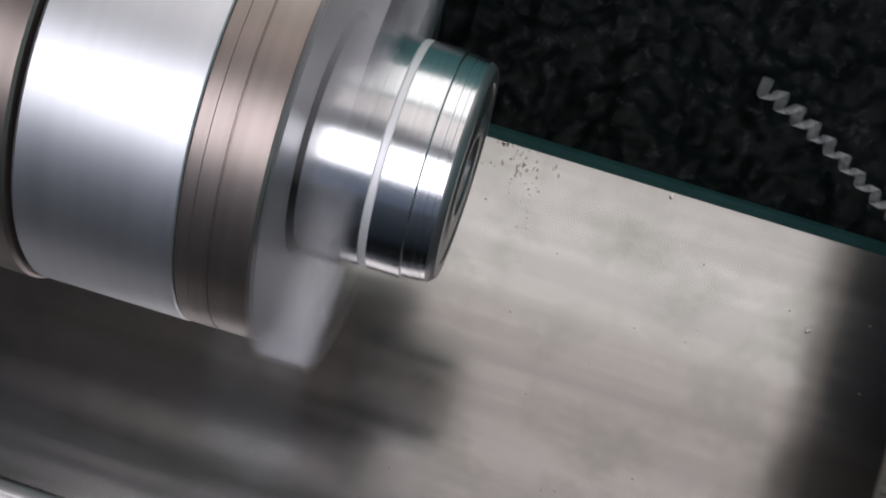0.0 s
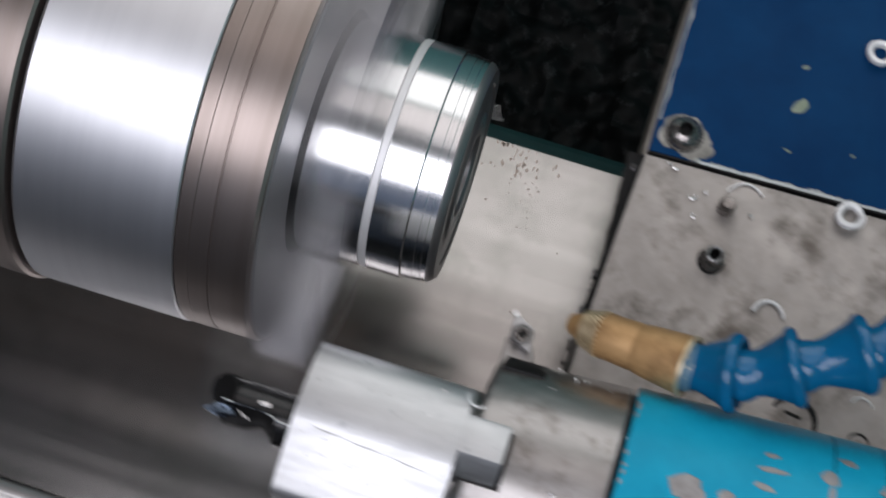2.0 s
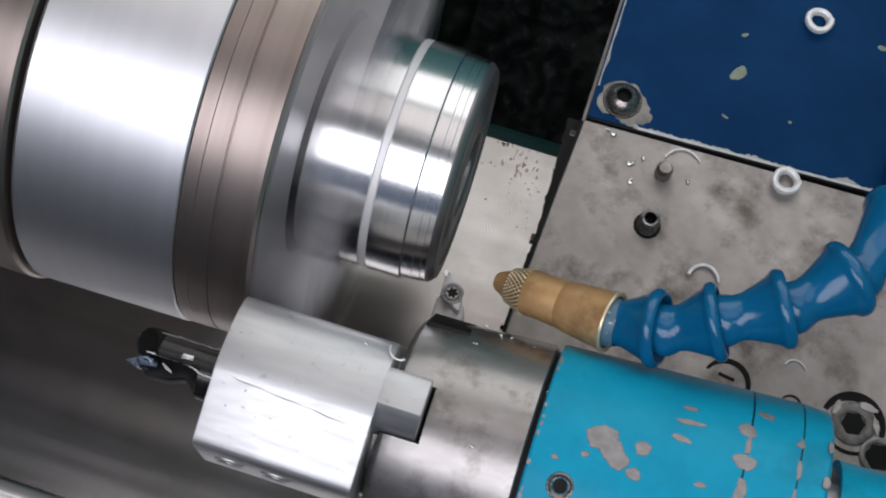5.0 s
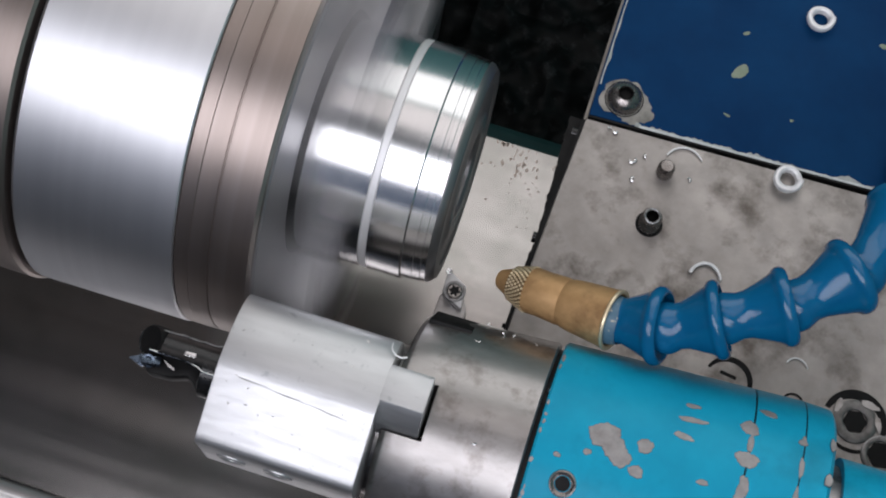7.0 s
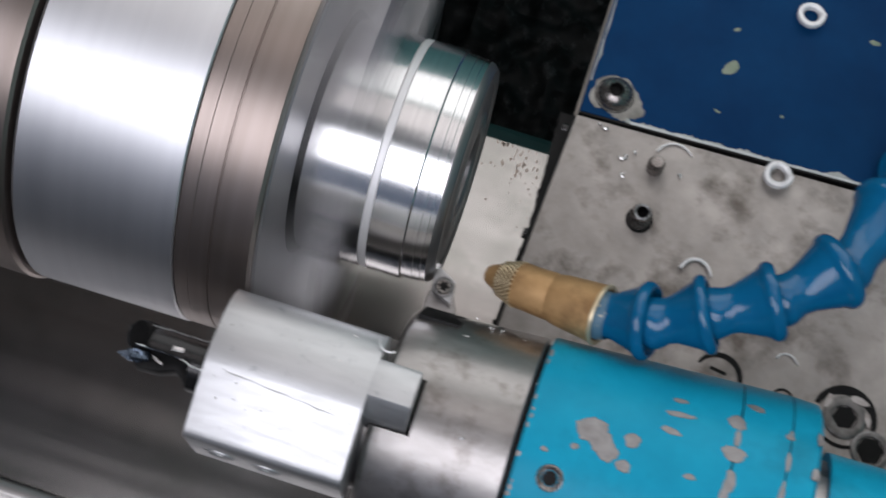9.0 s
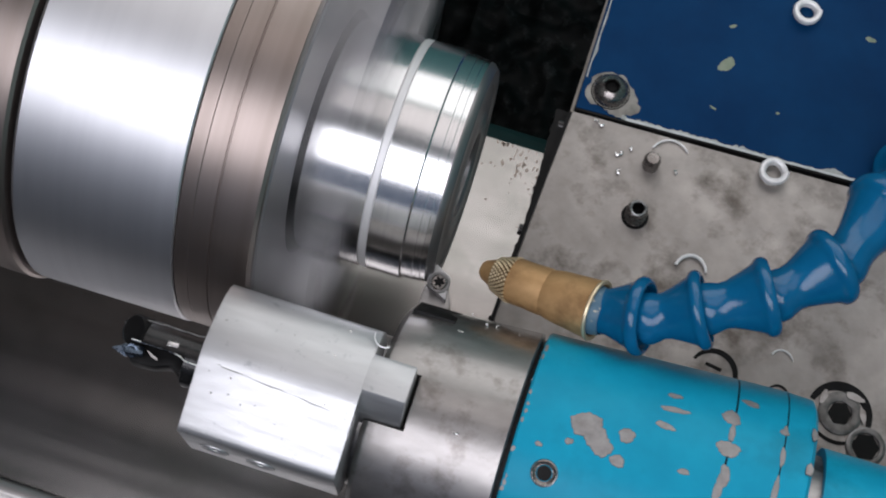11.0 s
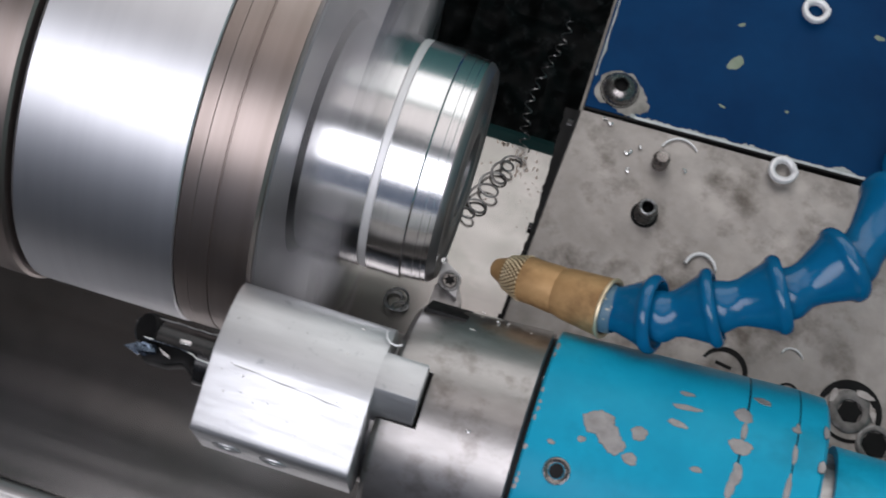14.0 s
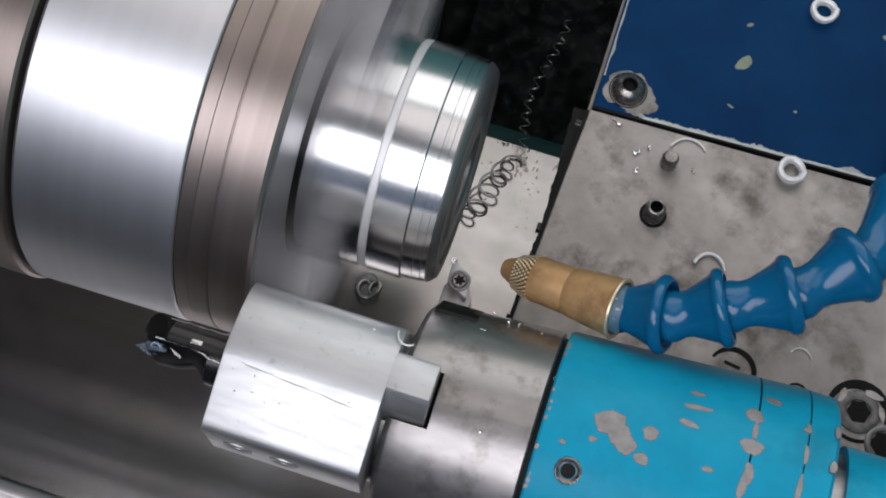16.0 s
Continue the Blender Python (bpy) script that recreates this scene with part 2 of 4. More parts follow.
def helix(start, end, turns, radius, n=16, wobble=0.0, seed=0):
    rnd = random.Random(seed)
    a, b = Vector(start), Vector(end)
    d = (b - a).normalized()
    u = d.orthogonal().normalized()
    v = d.cross(u)
    out = []
    ph = [rnd.uniform(0, 6.28) for _ in range(4)]
    for i in range(int(turns * n) + 1):
        s = i / (turns * n)
        r = radius(s) if callable(radius) else radius
        bend = wobble * (math.sin(3.1 * s * 2 + ph[0]) * u + math.sin(2.3 * s * 2 + ph[1]) * v)
        r *= 1 + 0.12 * math.sin(9 * s + ph[2])
        ang = 2 * math.pi * i / n
        out.append(a + (b - a) * s + bend + r * (math.cos(ang) * u + math.sin(ang) * v))
    return out


def flat_loops(start, end, turns, radius, n=24, seed=0):
    """Loops of wire that lie nearly flat, one drifting over the next."""
    rnd = random.Random(seed)
    a, b = Vector(start), Vector(end)
    ph = [rnd.uniform(0, 6.28) for _ in range(3)]
    out = []
    for i in range(int(turns * n) + 1):
        u = i / (turns * n)
        r = radius * (1 + 0.22 * math.sin(7 * u + ph[0]))
        ang = 2 * math.pi * i / n + 0.5 * math.sin(5 * u + ph[1])
        out.append(a + (b - a) * u + Vector((r * math.cos(ang), 0.86 * r * math.sin(ang) + 0.8 * math.sin(9 * u + ph[2]), 1.2 + 1.0 * math.sin(ang * 0.5 + ph[1]))))
    return out


def placed(bm, m):
    bm.transform(m)
    return bm


def joined(*bms):
    out = bmesh.new()
    for b in bms:
        me = bpy.data.meshes.new("tmp")
        b.to_mesh(me)
        b.free()
        out.from_mesh(me)
        bpy.data.meshes.remove(me)
    return out


# ---- the setting: way cover, chip tray, enclosure ----
def setting():
    cover = single("way_cover", prism([(-300, -125), (430, -125), (430, 54.8), (-300, 53.8)], -107, -105, 0.4), COVER, (0, 0, 0),
                   "brushed stainless way cover over the lathe bed", "cover", kind="structure")
    part("folded_lip", along_x([(53.4, -107.2), (55.0, -107.8), (59.0, -109.6), (61.0, -111.2), (61.5, -112.6), (61.4, -122), (54.4, -122), (53.3, -108)], -300, 430, 0.3), LIP_GREEN, cover, "dark green wet lip")
    round_edge = [(-85.1 + 3 * math.cos(radians(a)), -102.2 + 3 * math.sin(radians(a))) for a in range(120, -1, -8)]
    single("front_rail", along_x([(-200, -106.8), (-200, -101.0)] + round_edge + [(-82.1, -106.8)], -298, -44.0), RAIL, (0, 0, 0),
           "rounded steel rail along the way cover", "rail", kind="structure")
    single("headstock_apron", box(-318, -21.5, 63.9, 320, -140, -108, 1.5), APRON_GREY, (0, 0, 0), "grey steel apron below the headstock", "panel", kind="structure")
    single("bed", box(-290, 420, -120, 47.6, -239.8, -107.4, 2), DARK_WALL, (0, 0, 0), "dark cast bed under the way cover", "bed", kind="structure")
    # tray and the swarf in it are near black in colour
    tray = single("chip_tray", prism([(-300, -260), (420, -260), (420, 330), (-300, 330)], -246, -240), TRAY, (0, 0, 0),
                  "near-black chip tray below the bed", "tray", kind="structure")
    rnd = random.Random(4)
    bed = bmesh.new()
    nx, ny = 150, 104
    grid = []
    for j in range(ny + 1):
        for i in range(nx + 1):
            x, y = -48 + 285 * i / nx, 84 + 196 * j / ny
            h = 7 * noise.noise((x * 0.03, y * 0.03, 1)) + 4.5 * noise.noise((x * 0.10, y * 0.10, 4)) + 1.6 * noise.noise((x * 0.22, y * 0.22, 7))
            grid.append(bed.verts.new((x, y, -233 + h)))
    for j in range(ny):
        for i in range(nx):
            k = j * (nx + 1) + i
            bed.faces.new((grid[k], grid[k + 1], grid[k + nx + 2], grid[k + nx + 1]))
    single("tray_swarf", bed, TRAY_CHIP, (0, 0, 0), "near-black swarf heaped in the tray", "swarf", kind="stuff")
    specks = []
    for k in range(60):
        x, y = rnd.gauss(17.8, 5.8), min(53.4, rnd.gauss(46.8, 5.8))
        specks.append(flat_blot(x, y, -105.02, rnd.uniform(0.12, 0.45), rnd.uniform(0.2, 0.8) * (1 if y > 44 else 0.4), rnd.uniform(-12, 12), k, 0.03))
    for k in range(40):
        specks.append(flat_blot(rnd.uniform(-18, 130), rnd.uniform(-54, 40), -105.02, rnd.uniform(0.1, 0.3), rnd.uniform(0.1, 0.25), 0, k, 0.05))
    single("oil_specks", joined(*specks), RUST, (0, 0, 0), "dried brown oil specks on the way cover", "specks", kind="stuff")
    curl("chip_crumb", (111.9, 25.4, -105), 0.45, 0.85, 200, 0.1, "tiny white chip lying on the way cover", (0, 0, 30), group="loose chips on the cover")
    curl("chip_crumb", (65.0, 52.9, -105), 0.4, 0.75, 200, 0.1, "tiny chip at the edge of the way cover", (0, 0, 80), group="loose chips on the cover")
    # unseen enclosure that closes the place, toned for its reflections in the metal
    for name, b in (("wall_back", box(-320, 440, 335, 345, -246, 640, 0)), ("wall_headstock", box(-330, -320, -600, 345, -246, 640, 0)),
                    ("wall_tailstock", box(440, 450, -600, 345, -246, 640, 0))):
        if name == "wall_headstock":
            single(name, b, DARK_WALL, (0, 0, 0), "dark steel headstock wall of the machine", "wall", kind="structure")
        else:
            single(name, b, ENCLOSURE, (0, 0, 0), "teal painted sheet wall of the machine", "wall", kind="structure")
    # unseen wall added only to tone reflections low on chuck and work
    single("wall_front", box(-330, 450, -612, -600, -246, 230, 0), FRONT_BLUE, (0, 0, 0), "unseen blue-grey front wall added to tone the chuck's reflections", "wall", kind="structure")
    single("ceiling", box(-330, 450, -600, 345, 640, 650, 0), ROOF_GREY, (0, 0, 0), "pale grey painted roof of the machine", "ceiling", kind="structure")
    single("floor", box(-330, 450, -900, 345, -262, -248, 0), TRAY, (0, 0, 0), "dark steel floor of the machine", "floor", kind="structure")


# ---- the spindle: chuck and workpiece turn round x ----
def chuck():
    c = thing("chuck", (-40, 0, 0), "ground steel lathe chuck with a stained brown front ring, spinning", "chuck")
    ox = 40  # part coordinates: x counted from -40
    P = lambda prof: [(x + ox, r) for x, r in prof]
    part("rear_ring", turned(P([(-150, 20), (-150, 48.0), (-65.9, 48.0), (-65.3, 47.4), (-65.3, 42)]), 160), STEEL_TAN, c, "pale stained rear ring")
    part("gap_ring", turned(P([(-66.0, 44.6), (-63.8, 44.6)]), 128), BLACK_GAP, c, "black gap")
    part("body", turned(P([(-64.4, 30), (-64.4, 46.4), (-63.6, 47.2), (-31.8, 46.9), (-31.5, 46.6), (-31.5, 30)]), 192), STEEL_BODY, c, "bright ground steel body")
    part("front_ring", turned(P([(-31.45, 30), (-31.45, 46.3), (-31.1, 46.7), (-28.5, 46.7), (-28.4, 46.62), (-28.3, 46.7), (-24.6, 46.6), (-24.5, 46.42), (-24.3, 46.42),
                                 (-24.15, 46.6), (-16.8, 46.5), (-16.1, 46.0), (-15.9, 45.2), (-15.9, 26)]), 192), STEEL_TAN, c, "brown heat-stained ring with fine grooves")
    part("nose", turned(P([(-15.95, 45.4), (-15.6, 44.9), (-15.4, 29.0), (-15.6, 27.2), (-16.4, 26.6), (-24, 26.5)]), 160), STEEL_NOSE, c, "dull grey nose face")
    # solid black ring stands for the shade between nose and work
    part("bore_shade", turned(P([(-24, 26.6), (-15.9, 26.8), (-15.2, 26.2), (-14.6, 25.1), (-24, 25.05)]), 96), BLACK_GAP, c, "black ring for the shade in the gap round the work")
    # three stepped jaws that grip the work, closer round it than the ring
    for k in range(3):
        poly = [(25.3, -7.6), (33.0, -10.5), (47.0, -14.0), (48.4, -12.5), (48.4, 12.5), (47.0, 14.0), (33.0, 10.5), (25.3, 7.6)]
        block = prism(poly, -16.2 + ox, -4.2 + ox, 0.6)
        block.transform(Matrix(((0, 0, 1, 0), (0, 1, 0, 0), (1, 0, 0, 0), (0, 0, 0, 1))))
        bmesh.ops.recalc_face_normals(block, faces=block.faces)
        turn = Matrix.Rotation(radians(120 * k - 20), 4, "X")
        jaw = part("jaw", placed(block, turn), STEEL_JAW, c, "bright steel jaw gripping the work")
        for y in (-6.0, 6.0):
            part("jaw_screw", placed(turned([(-4.5 + ox, 0), (-3.9 + ox, 0), (-3.9 + ox, 1.6), (-4.1 + ox, 2.6), (-4.5 + ox, 2.7)], 20), turn @ Matrix.Translation((0, y, 40.0))), STEEL_DARK, jaw, "black cap screw")
    return c


def workpiece():
    w = thing("workpiece", (0, 0, 0), "bright turned steel disc with a pale groove and stepped end", "workpiece")
    part("body", turned([(-24, 0), (-24, 25), (-1.0, 25), (-0.9, 24.7), (0.75, 24.7), (0.85, 25), (8.0, 25.0), (8.15, 24.75)], 192), STEEL_BRIGHT, w)
    part("groove", turned([(-0.9, 24.72), (-0.7, 24.9), (0.55, 24.9), (0.75, 24.72)], 192), GROOVE_WHITE, w, "pale matt groove")
    part("stepped_end", turned([(8.15, 24.75), (8.3, 24.5), (10.6, 24.45), (10.68, 24.3), (12.2, 24.28), (12.28, 24.1), (13.3, 24.05)], 192), STEEL_BRIGHT, w, "freshly cut stepped end")
    # end face and chamfer have a darker steel than the turned body
    part("end_face", turned([(13.3, 24.05), (13.9, 23.9), (15.0, 22.8), (15.02, 20), (14.7, 19.6), (14.7, 14.5), (15.0, 14.0), (15.0, 9.2), (14.4, 8.6), (6, 8.4), (6, 0)], 128), STEEL_FACE, w, "darker end face with a bore")
    # three bright studs added to give the glints on the end face
    for k in range(3):
        a = radians(120 * k + 15)
        part("face_glint", placed(turned([(14.6, 0), (15.3, 0), (15.3, 1.6), (15.0, 1.9), (14.6, 1.9)], 24), Matrix.Translation((0.0, 12 * math.cos(a), 12 * math.sin(a)))), STEEL_BRIGHT, w, "bright stud added for a glint on the end face")
    return w


# ---- what rides on the cross slide ----
CX, CY, CZ, CR = 44.0, -56.6, 4.0, 25.0      # a point of the driven tool's axis, and its radius
PITCH = Matrix.Rotation(radians(-4), 4, "Y")  # its rear end stands a little higher


def blot(rx, ry, n, seed, squash=0.0):
    rnd = random.Random(seed)
    ph = [rnd.uniform(0, 6.28) for _ in range(4)]
    out = []
    for i in range(n):
        a = 2 * math.pi * i / n
        k = 1 + 0.10 * math.sin(2 * a + ph[0]) + 0.07 * math.sin(3 * a + ph[1]) + 0.05 * math.sin(5 * a + ph[2]) + 0.04 * math.sin(9 * a + ph[3]) + 0.04 * math.sin(14 * a + ph[0] * 3)
        out.append((rx * k * math.cos(a), ry * k * math.sin(a)))
    return out


def flat_blot(cx, cy, z, rx, ry, turn, seed, h=0.12):
    t = radians(turn)
    poly = [(cx + x * math.cos(t) - y * math.sin(t), cy + x * math.sin(t) + y * math.cos(t)) for x, y in blot(rx, ry, 28, seed)]
    return prism(poly, z, z + h)


def barrel_r(x):
    """The barrel's radius, x mm behind the collar's end; it widens to the rear."""
    return CR + 0.04 * x


def barrel_blot(x, across, rx, ry, turn, seed, lift=0.06):
    """A flake on the barrel: x behind the collar, across mm from the crown to the back, bent to the curve."""
    t = radians(turn)
    r = barrel_r(x) + 0.06
    bm = bmesh.new()
    ring = blot(rx, ry, 48, seed)
    rows = []
    for s in (0.0, 0.5, 0.94, 1.0):
        row = []
        for bx, by in ring:
            u, v = s * (bx * math.cos(t) - by * math.sin(t)), s * (bx * math.sin(t) + by * math.cos(t))
            rr = barrel_r(x + u) + (lift if s < 1 else -0.1)
            a = (across + v) / r
            row.append(bm.verts.new((x + u, rr * math.sin(a), rr * math.cos(a))))
            if s == 0:
                break
        rows.append(row)
    n = len(ring)
    for i in range(n):
        bm.faces.new((rows[0][0], rows[1][i], rows[1][(i + 1) % n]))
        for a, b in zip(rows[1:], rows[2:]):
            bm.faces.new((a[i], b[i], b[(i + 1) % n], a[(i + 1) % n]))
    bmesh.ops.recalc_face_normals(bm, faces=bm.faces)
    return bm


def hex_hole_screw(parent, name, x, y, z, r_head, h, r_hex, material, dome=0.0, depth=2.0):
    """A socket screw: turned head with a hexagon sunk into it."""
    seg = 36
    prof = [(0, 0), (0, r_head), (h * 0.6, r_head), (h * 0.86, r_head * 0.94), (h, r_head * 0.8 if not dome else r_head * 0.62), (h + dome, r_hex * 1.12)]
    bm = turned(prof, seg, "Z")
    head = part(name, placed(bm, Matrix.Translation((x, y, z))), material, parent)
    hexa = [(r_hex * math.cos(math.pi / 3 * k + 0.4), r_hex * math.sin(math.pi / 3 * k + 0.4)) for k in range(6)]
    sock = prism([(x + a, y + b) for a, b in hexa], z + h + dome - depth, z + h + dome - 0.05)
    for f in [f for f in sock.faces if f.normal.z > 0.9]:
        sock.faces.remove(f)
    bmesh.ops.reverse_faces(sock, faces=sock.faces[:])
    part("socket", sock, BLACK_GAP, head, "dark hexagon socket", smooth=False)
    ring = turned([(h + dome, r_hex * 1.3), (h + dome + 0.1, r_hex * 1.15), (h + dome, r_hex * 0.98)], seg, "Z")
    part("socket_rim", placed(ring, Matrix.Translation((x, y, z + 0.01))), CHIP_GREY, head, "bright worn rim")
    return head


def hexagon_button(parent, x, y, z):
    """A button head bolt: a dome with a round mouth and a hexagon socket."""
    prof = [(0, 0), (0, 4.2)] + [(0.4 + 3.2 * math.sin(a), 4.2 * math.cos(a)) for a in [radians(4 * i) for i in range(16)]] + [(3.35, 1.85), (3.1, 1.72), (1.6, 1.68), (1.6, 0)]
    head = part("bolt", placed(turned(prof, 48, "Z"), Matrix.Translation((x, y, z))), STEEL_BOLT, parent, "domed dark bolt")
    sock = turned([(1.7, 0), (1.7, 1.66), (3.2, 1.72)], 6, "Z")
    part("socket", placed(sock, Matrix.Translation((x, y, z))), BLACK_GAP, head, "dark hexagon socket", smooth=False)
    part("collar_ring", placed(turned([(-0.05, 4.2), (0.1, 4.5), (0.05, 4.65), (-0.05, 4.7)], 48, "Z"), Matrix.Translation((x, y, z))), STEEL_DARK, head, "dark ring under the head")


def arc_ring(x, y, z, r, w, a0, a1, h=0.1):
    """A flat part of a ring, from a0 to a1 degrees."""
    n = 36
    turns = [radians(a0 + (a1 - a0) * i / n) for i in range(n + 1)]
    thin = [w * (0.35 + 0.65 * math.sin(math.pi * (0.08 + 0.84 * i / n))) for i in range(n + 1)]
    outer = [(x + r * math.cos(a), y + r * math.sin(a)) for a in turns]
    inner = [(x + (r - k) * math.cos(a), y + (r - k) * math.sin(a)) for a, k in zip(turns, thin)]
    return prism(outer + inner[::-1], z + 0.005, z + h)


def flat_screw(parent, name, x, y, r, r_hex):
    """A cap screw sunk in its counterbore, its worn head level with the plate, with a deep hexagon."""
    prof = [(0, r), (0.35, r), (0.55, r - 0.35), (0.6, r_hex * 1.12), (0.45, r_hex), (0.1, r_hex * 0.96)]
    head = part(name, placed(turned(prof, 40, "Z"), Matrix.Translation((x, y, 0))), STEEL_WORN, parent, "worn grey screw head")
    hexa = [(x + r_hex * math.cos(math.pi / 3 * k + 0.2), y + r_hex * math.sin(math.pi / 3 * k + 0.2)) for k in range(6)]
    part("socket", prism(hexa, 0.04, 0.3), BLACK_GAP, head, "dark hexagon socket", smooth=False)


PZ = -29.0


def tool_plate():
    p = thing("tool_plate", (40, 0, PZ), "grey ground steel tool plate with screws, oil stains and chips", "tool plate")
    g = lambda bm: placed(bm, Matrix.Translation((-40, 0, -PZ)))
    part("plate", g(prism([(30.2, -60), (30.9, -20), (31.4, -7.4), (32.5, 14.6), (33.6, 32.7), (230, 37.6), (230, -110), (30, -110)], PZ - 33, PZ, 0.5)), PLATE, p)
    part("saddle", g(box(112, 228, -105, 31, -104.7, PZ - 32.6, 1.0)), PLATE, p, "grey saddle under the plate")
    rim = [(29.6, -60), (30.3, -20), (30.8, -7.4), (31.9, 14.6), (33.0, 32.5), (33.2, 62), (33.8, 96), (34.4, 172)]
    part("edge_strip", g(prism(rim + [(x + 0.75, y) for x, y in rim[::-1]], PZ - 33.4, PZ - 1.2)), PLATE_SIDE, p, "oily dark edge")
    for (x, y, r) in ((31.6, 1.5, 1.3), (31.0, -8, 1.4), (33.0, 29.6, 1.6), (31.2, -28, 1.4)):
        part("edge_screw", g(placed(turned([(-1.0, 0), (-1.0, r), (0.6, r)], 20), Matrix.Translation((x - 0.8, y, PZ - 3.5)))), STEEL_DARK, p, "dark screw in the edge")
    # shadow along the plate's edge, put in as a black strip
    part("edge_shade", g(prism([(x - 0.25, y) for x, y in rim[:5]] + [(x + 0.62, y) for x, y in rim[4::-1]], PZ - 1.6, PZ - 0.5)), BLACK_GAP, p, "black strip for the shadow along the edge")
    inner = [(30.6 + 2.2 * (y + 10) / 43, y) for y in range(-10, 34)]
    outer = [(x - 0.35 - 2.5 * max(0, y - 3) / 30 - 0.7 * abs(noise.noise((y * 0.45, 3, 1))) - 0.4 * abs(noise.noise((y * 1.3, 5, 1))), y) for x, y in inner]
    part("oil_crust", g(prism(outer + inner[::-1], PZ - 4.2, PZ - 2.2)), BLACK_GAP, p, "ragged black oil crust along the edge")
    rnd = random.Random(21)
    for k in range(26):
        y = rnd.choice((rnd.uniform(-30, 34), rnd.uniform(22, 36), rnd.uniform(-6, 8)))
        x = 30.0 + 3.0 * max(0, y + 20) / 54
        z = PZ - rnd.uniform(3, 31)
        clot = placed(prism(blot(rnd.uniform(0.5, 1.5), rnd.uniform(0.5, 2.2), 14, 80 + k), 0, rnd.uniform(0.3, 0.9), 0.15), Matrix.Translation((x - 0.15, y, z)) @ Matrix.Rotation(radians(-90), 4, "Y"))
        part("clot", g(clot), (PLATE_SIDE, BLACK_GAP, PATCH)[k % 3], p, "oily clot of dirt")
    # blue painted part
    blue = part("blue_panel", g(prism([(33.9, 33.6), (33.8, 62), (34.4, 96), (35, 175), (230, 175), (230, 38.8), (107, 36.2)], PZ - 33, PZ + 0.5, 0.3)), BLUE_PAINT, p, "dark blue painted panel, chipped")
    # black strip fills the gap at the panel in place of its shade
    part("seam", g(prism([(34.0, 33.0), (107, 35.4), (230, 38.0), (230, 38.7), (107, 36.1), (34.0, 33.5)], PZ - 3, PZ + 0.46)), BLACK_GAP, p, "black strip for the shaded gap beside the panel")
    top, bot = [], []
    for i in range(240):
        s = i / 239
        x = 45 + s * 130
        w = 0.35 + 2.2 * max(0, noise.noise((x * 0.13, 0, 3))) + 0.9 * abs(noise.noise((x * 0.6, 1, 3))) + 0.5 * abs(noise.noise((x * 1.7, 4, 3)))
        yb = 34.05 + s * 4.2
        bot.append((x, yb - 0.1))
        top.append((x, yb + w))
    part("filler_line", g(prism(bot + top[::-1], PZ + 0.3, PZ + 0.64)), SEALANT, blue, "pale flaked filler along the seam")
    part("filler_edge", g(prism([(46, 33.85), (107, 35.95), (175, 37.4), (175, 37.95), (107, 36.5), (46, 34.4)], PZ + 0.3, PZ + 0.7)), LINE_WHITE, blue, "white filler bead along the seam")
    part("filler_round_bolt", g(joined(flat_blot(41.0, 39.8, PZ + 0.2, 5.7, 5.3, 25, 12, 0.44), flat_blot(43.8, 37.4, PZ + 0.2, 4.2, 3.4, 0, 4, 0.42))), PATCH, blue, "dirty bared patch round the bolt")
    lip = [(34.15 + 0.6 * i / 25, 42 + 60 * i / 25) for i in range(26)]
    out = [(x + 0.3 + 1.2 * max(0, noise.noise((y * 0.25, 2, 0))), y) for x, y in lip]
    part("bared_edge", g(prism(lip + out[::-1], PZ + 0.2, PZ + 0.58)), SEALANT, blue, "bared pale edge of the paint")
    for (x, y, rx, ry, t, sd) in ((65.4, 55.6, 2.2, 1.5, 48, 1), (64.4, 66.0, 0.9, 0.45, 25, 2), (65.0, 43.6, 1.0, 0.25, -20, 6), (97, 73, 1.2, 0.7, 0, 7), (80, 47, 0.4, 0.4, 0, 8)):
        part("paint_flake", g(flat_blot(x, y, PZ + 0.4, rx, ry, t, sd, 0.16)), PALE_GREEN, blue, "pale green bared flake")
    # fastenings
    hexagon_button(p, 40.8 - 40, 39.9, 0.6)
    hex_hole_screw(p, "grub_screw", 54.6 - 40, 11.6, 0.0, 2.35, 5.4, 1.5, STEEL_BOLT, 0, 3.2)
    for k in range(6):
        part("thread", g(placed(turned([(0, 2.3), (0.3, 2.5), (0.6, 2.3)], 28, "Z"), Matrix.Translation((54.6, 11.6, PZ + 0.2 + 0.7 * k)))), STEEL_BOLT, p, "worn thread")
    part("dark_bore", g(placed(turned([(0, 2.4), (0.06, 2.9), (0, 3.2)], 32, "Z"), Matrix.Translation((54.6, 11.6, PZ)))), BLACK_GAP, p, "dark ring round the grub screw")
    part("stud", g(placed(turned([(0, 0), (0, 2.0), (3.4, 2.0), (4.4, 1.4), (4.5, 0)], 28, "Z"), Matrix.Translation((54.7, 25.0, PZ)))), STEEL_BOLT, p, "short oily steel stud")
    # flat black crescents draw the shade of counterbores that aren't cut
    for (x, y, r, w, a0, a1) in ((81.0, -18.6, 5.5, 1.35, -40, 160), (95.9, -19.3, 2.5, 0.6, -10, 180), (110.0, -19.0, 7.3, 2.3, -10, 168),
                                 (110.0, -19.0, 7.1, 0.9, 200, 335)):
        part("counterbore", g(arc_ring(x, y, PZ, r, w, a0, a1)), BLACK_GAP, p, "black crescent for the shaded gap round a screw head")
    part("slot", placed(box(-1.9, 1.9, -0.4, 0.4, 0, 0.08, 0), Matrix.Rotation(radians(-8), 4, "Z")), BLACK_GAP, p, "dark slot", at=(80.7 - 40, -17.4, 0))
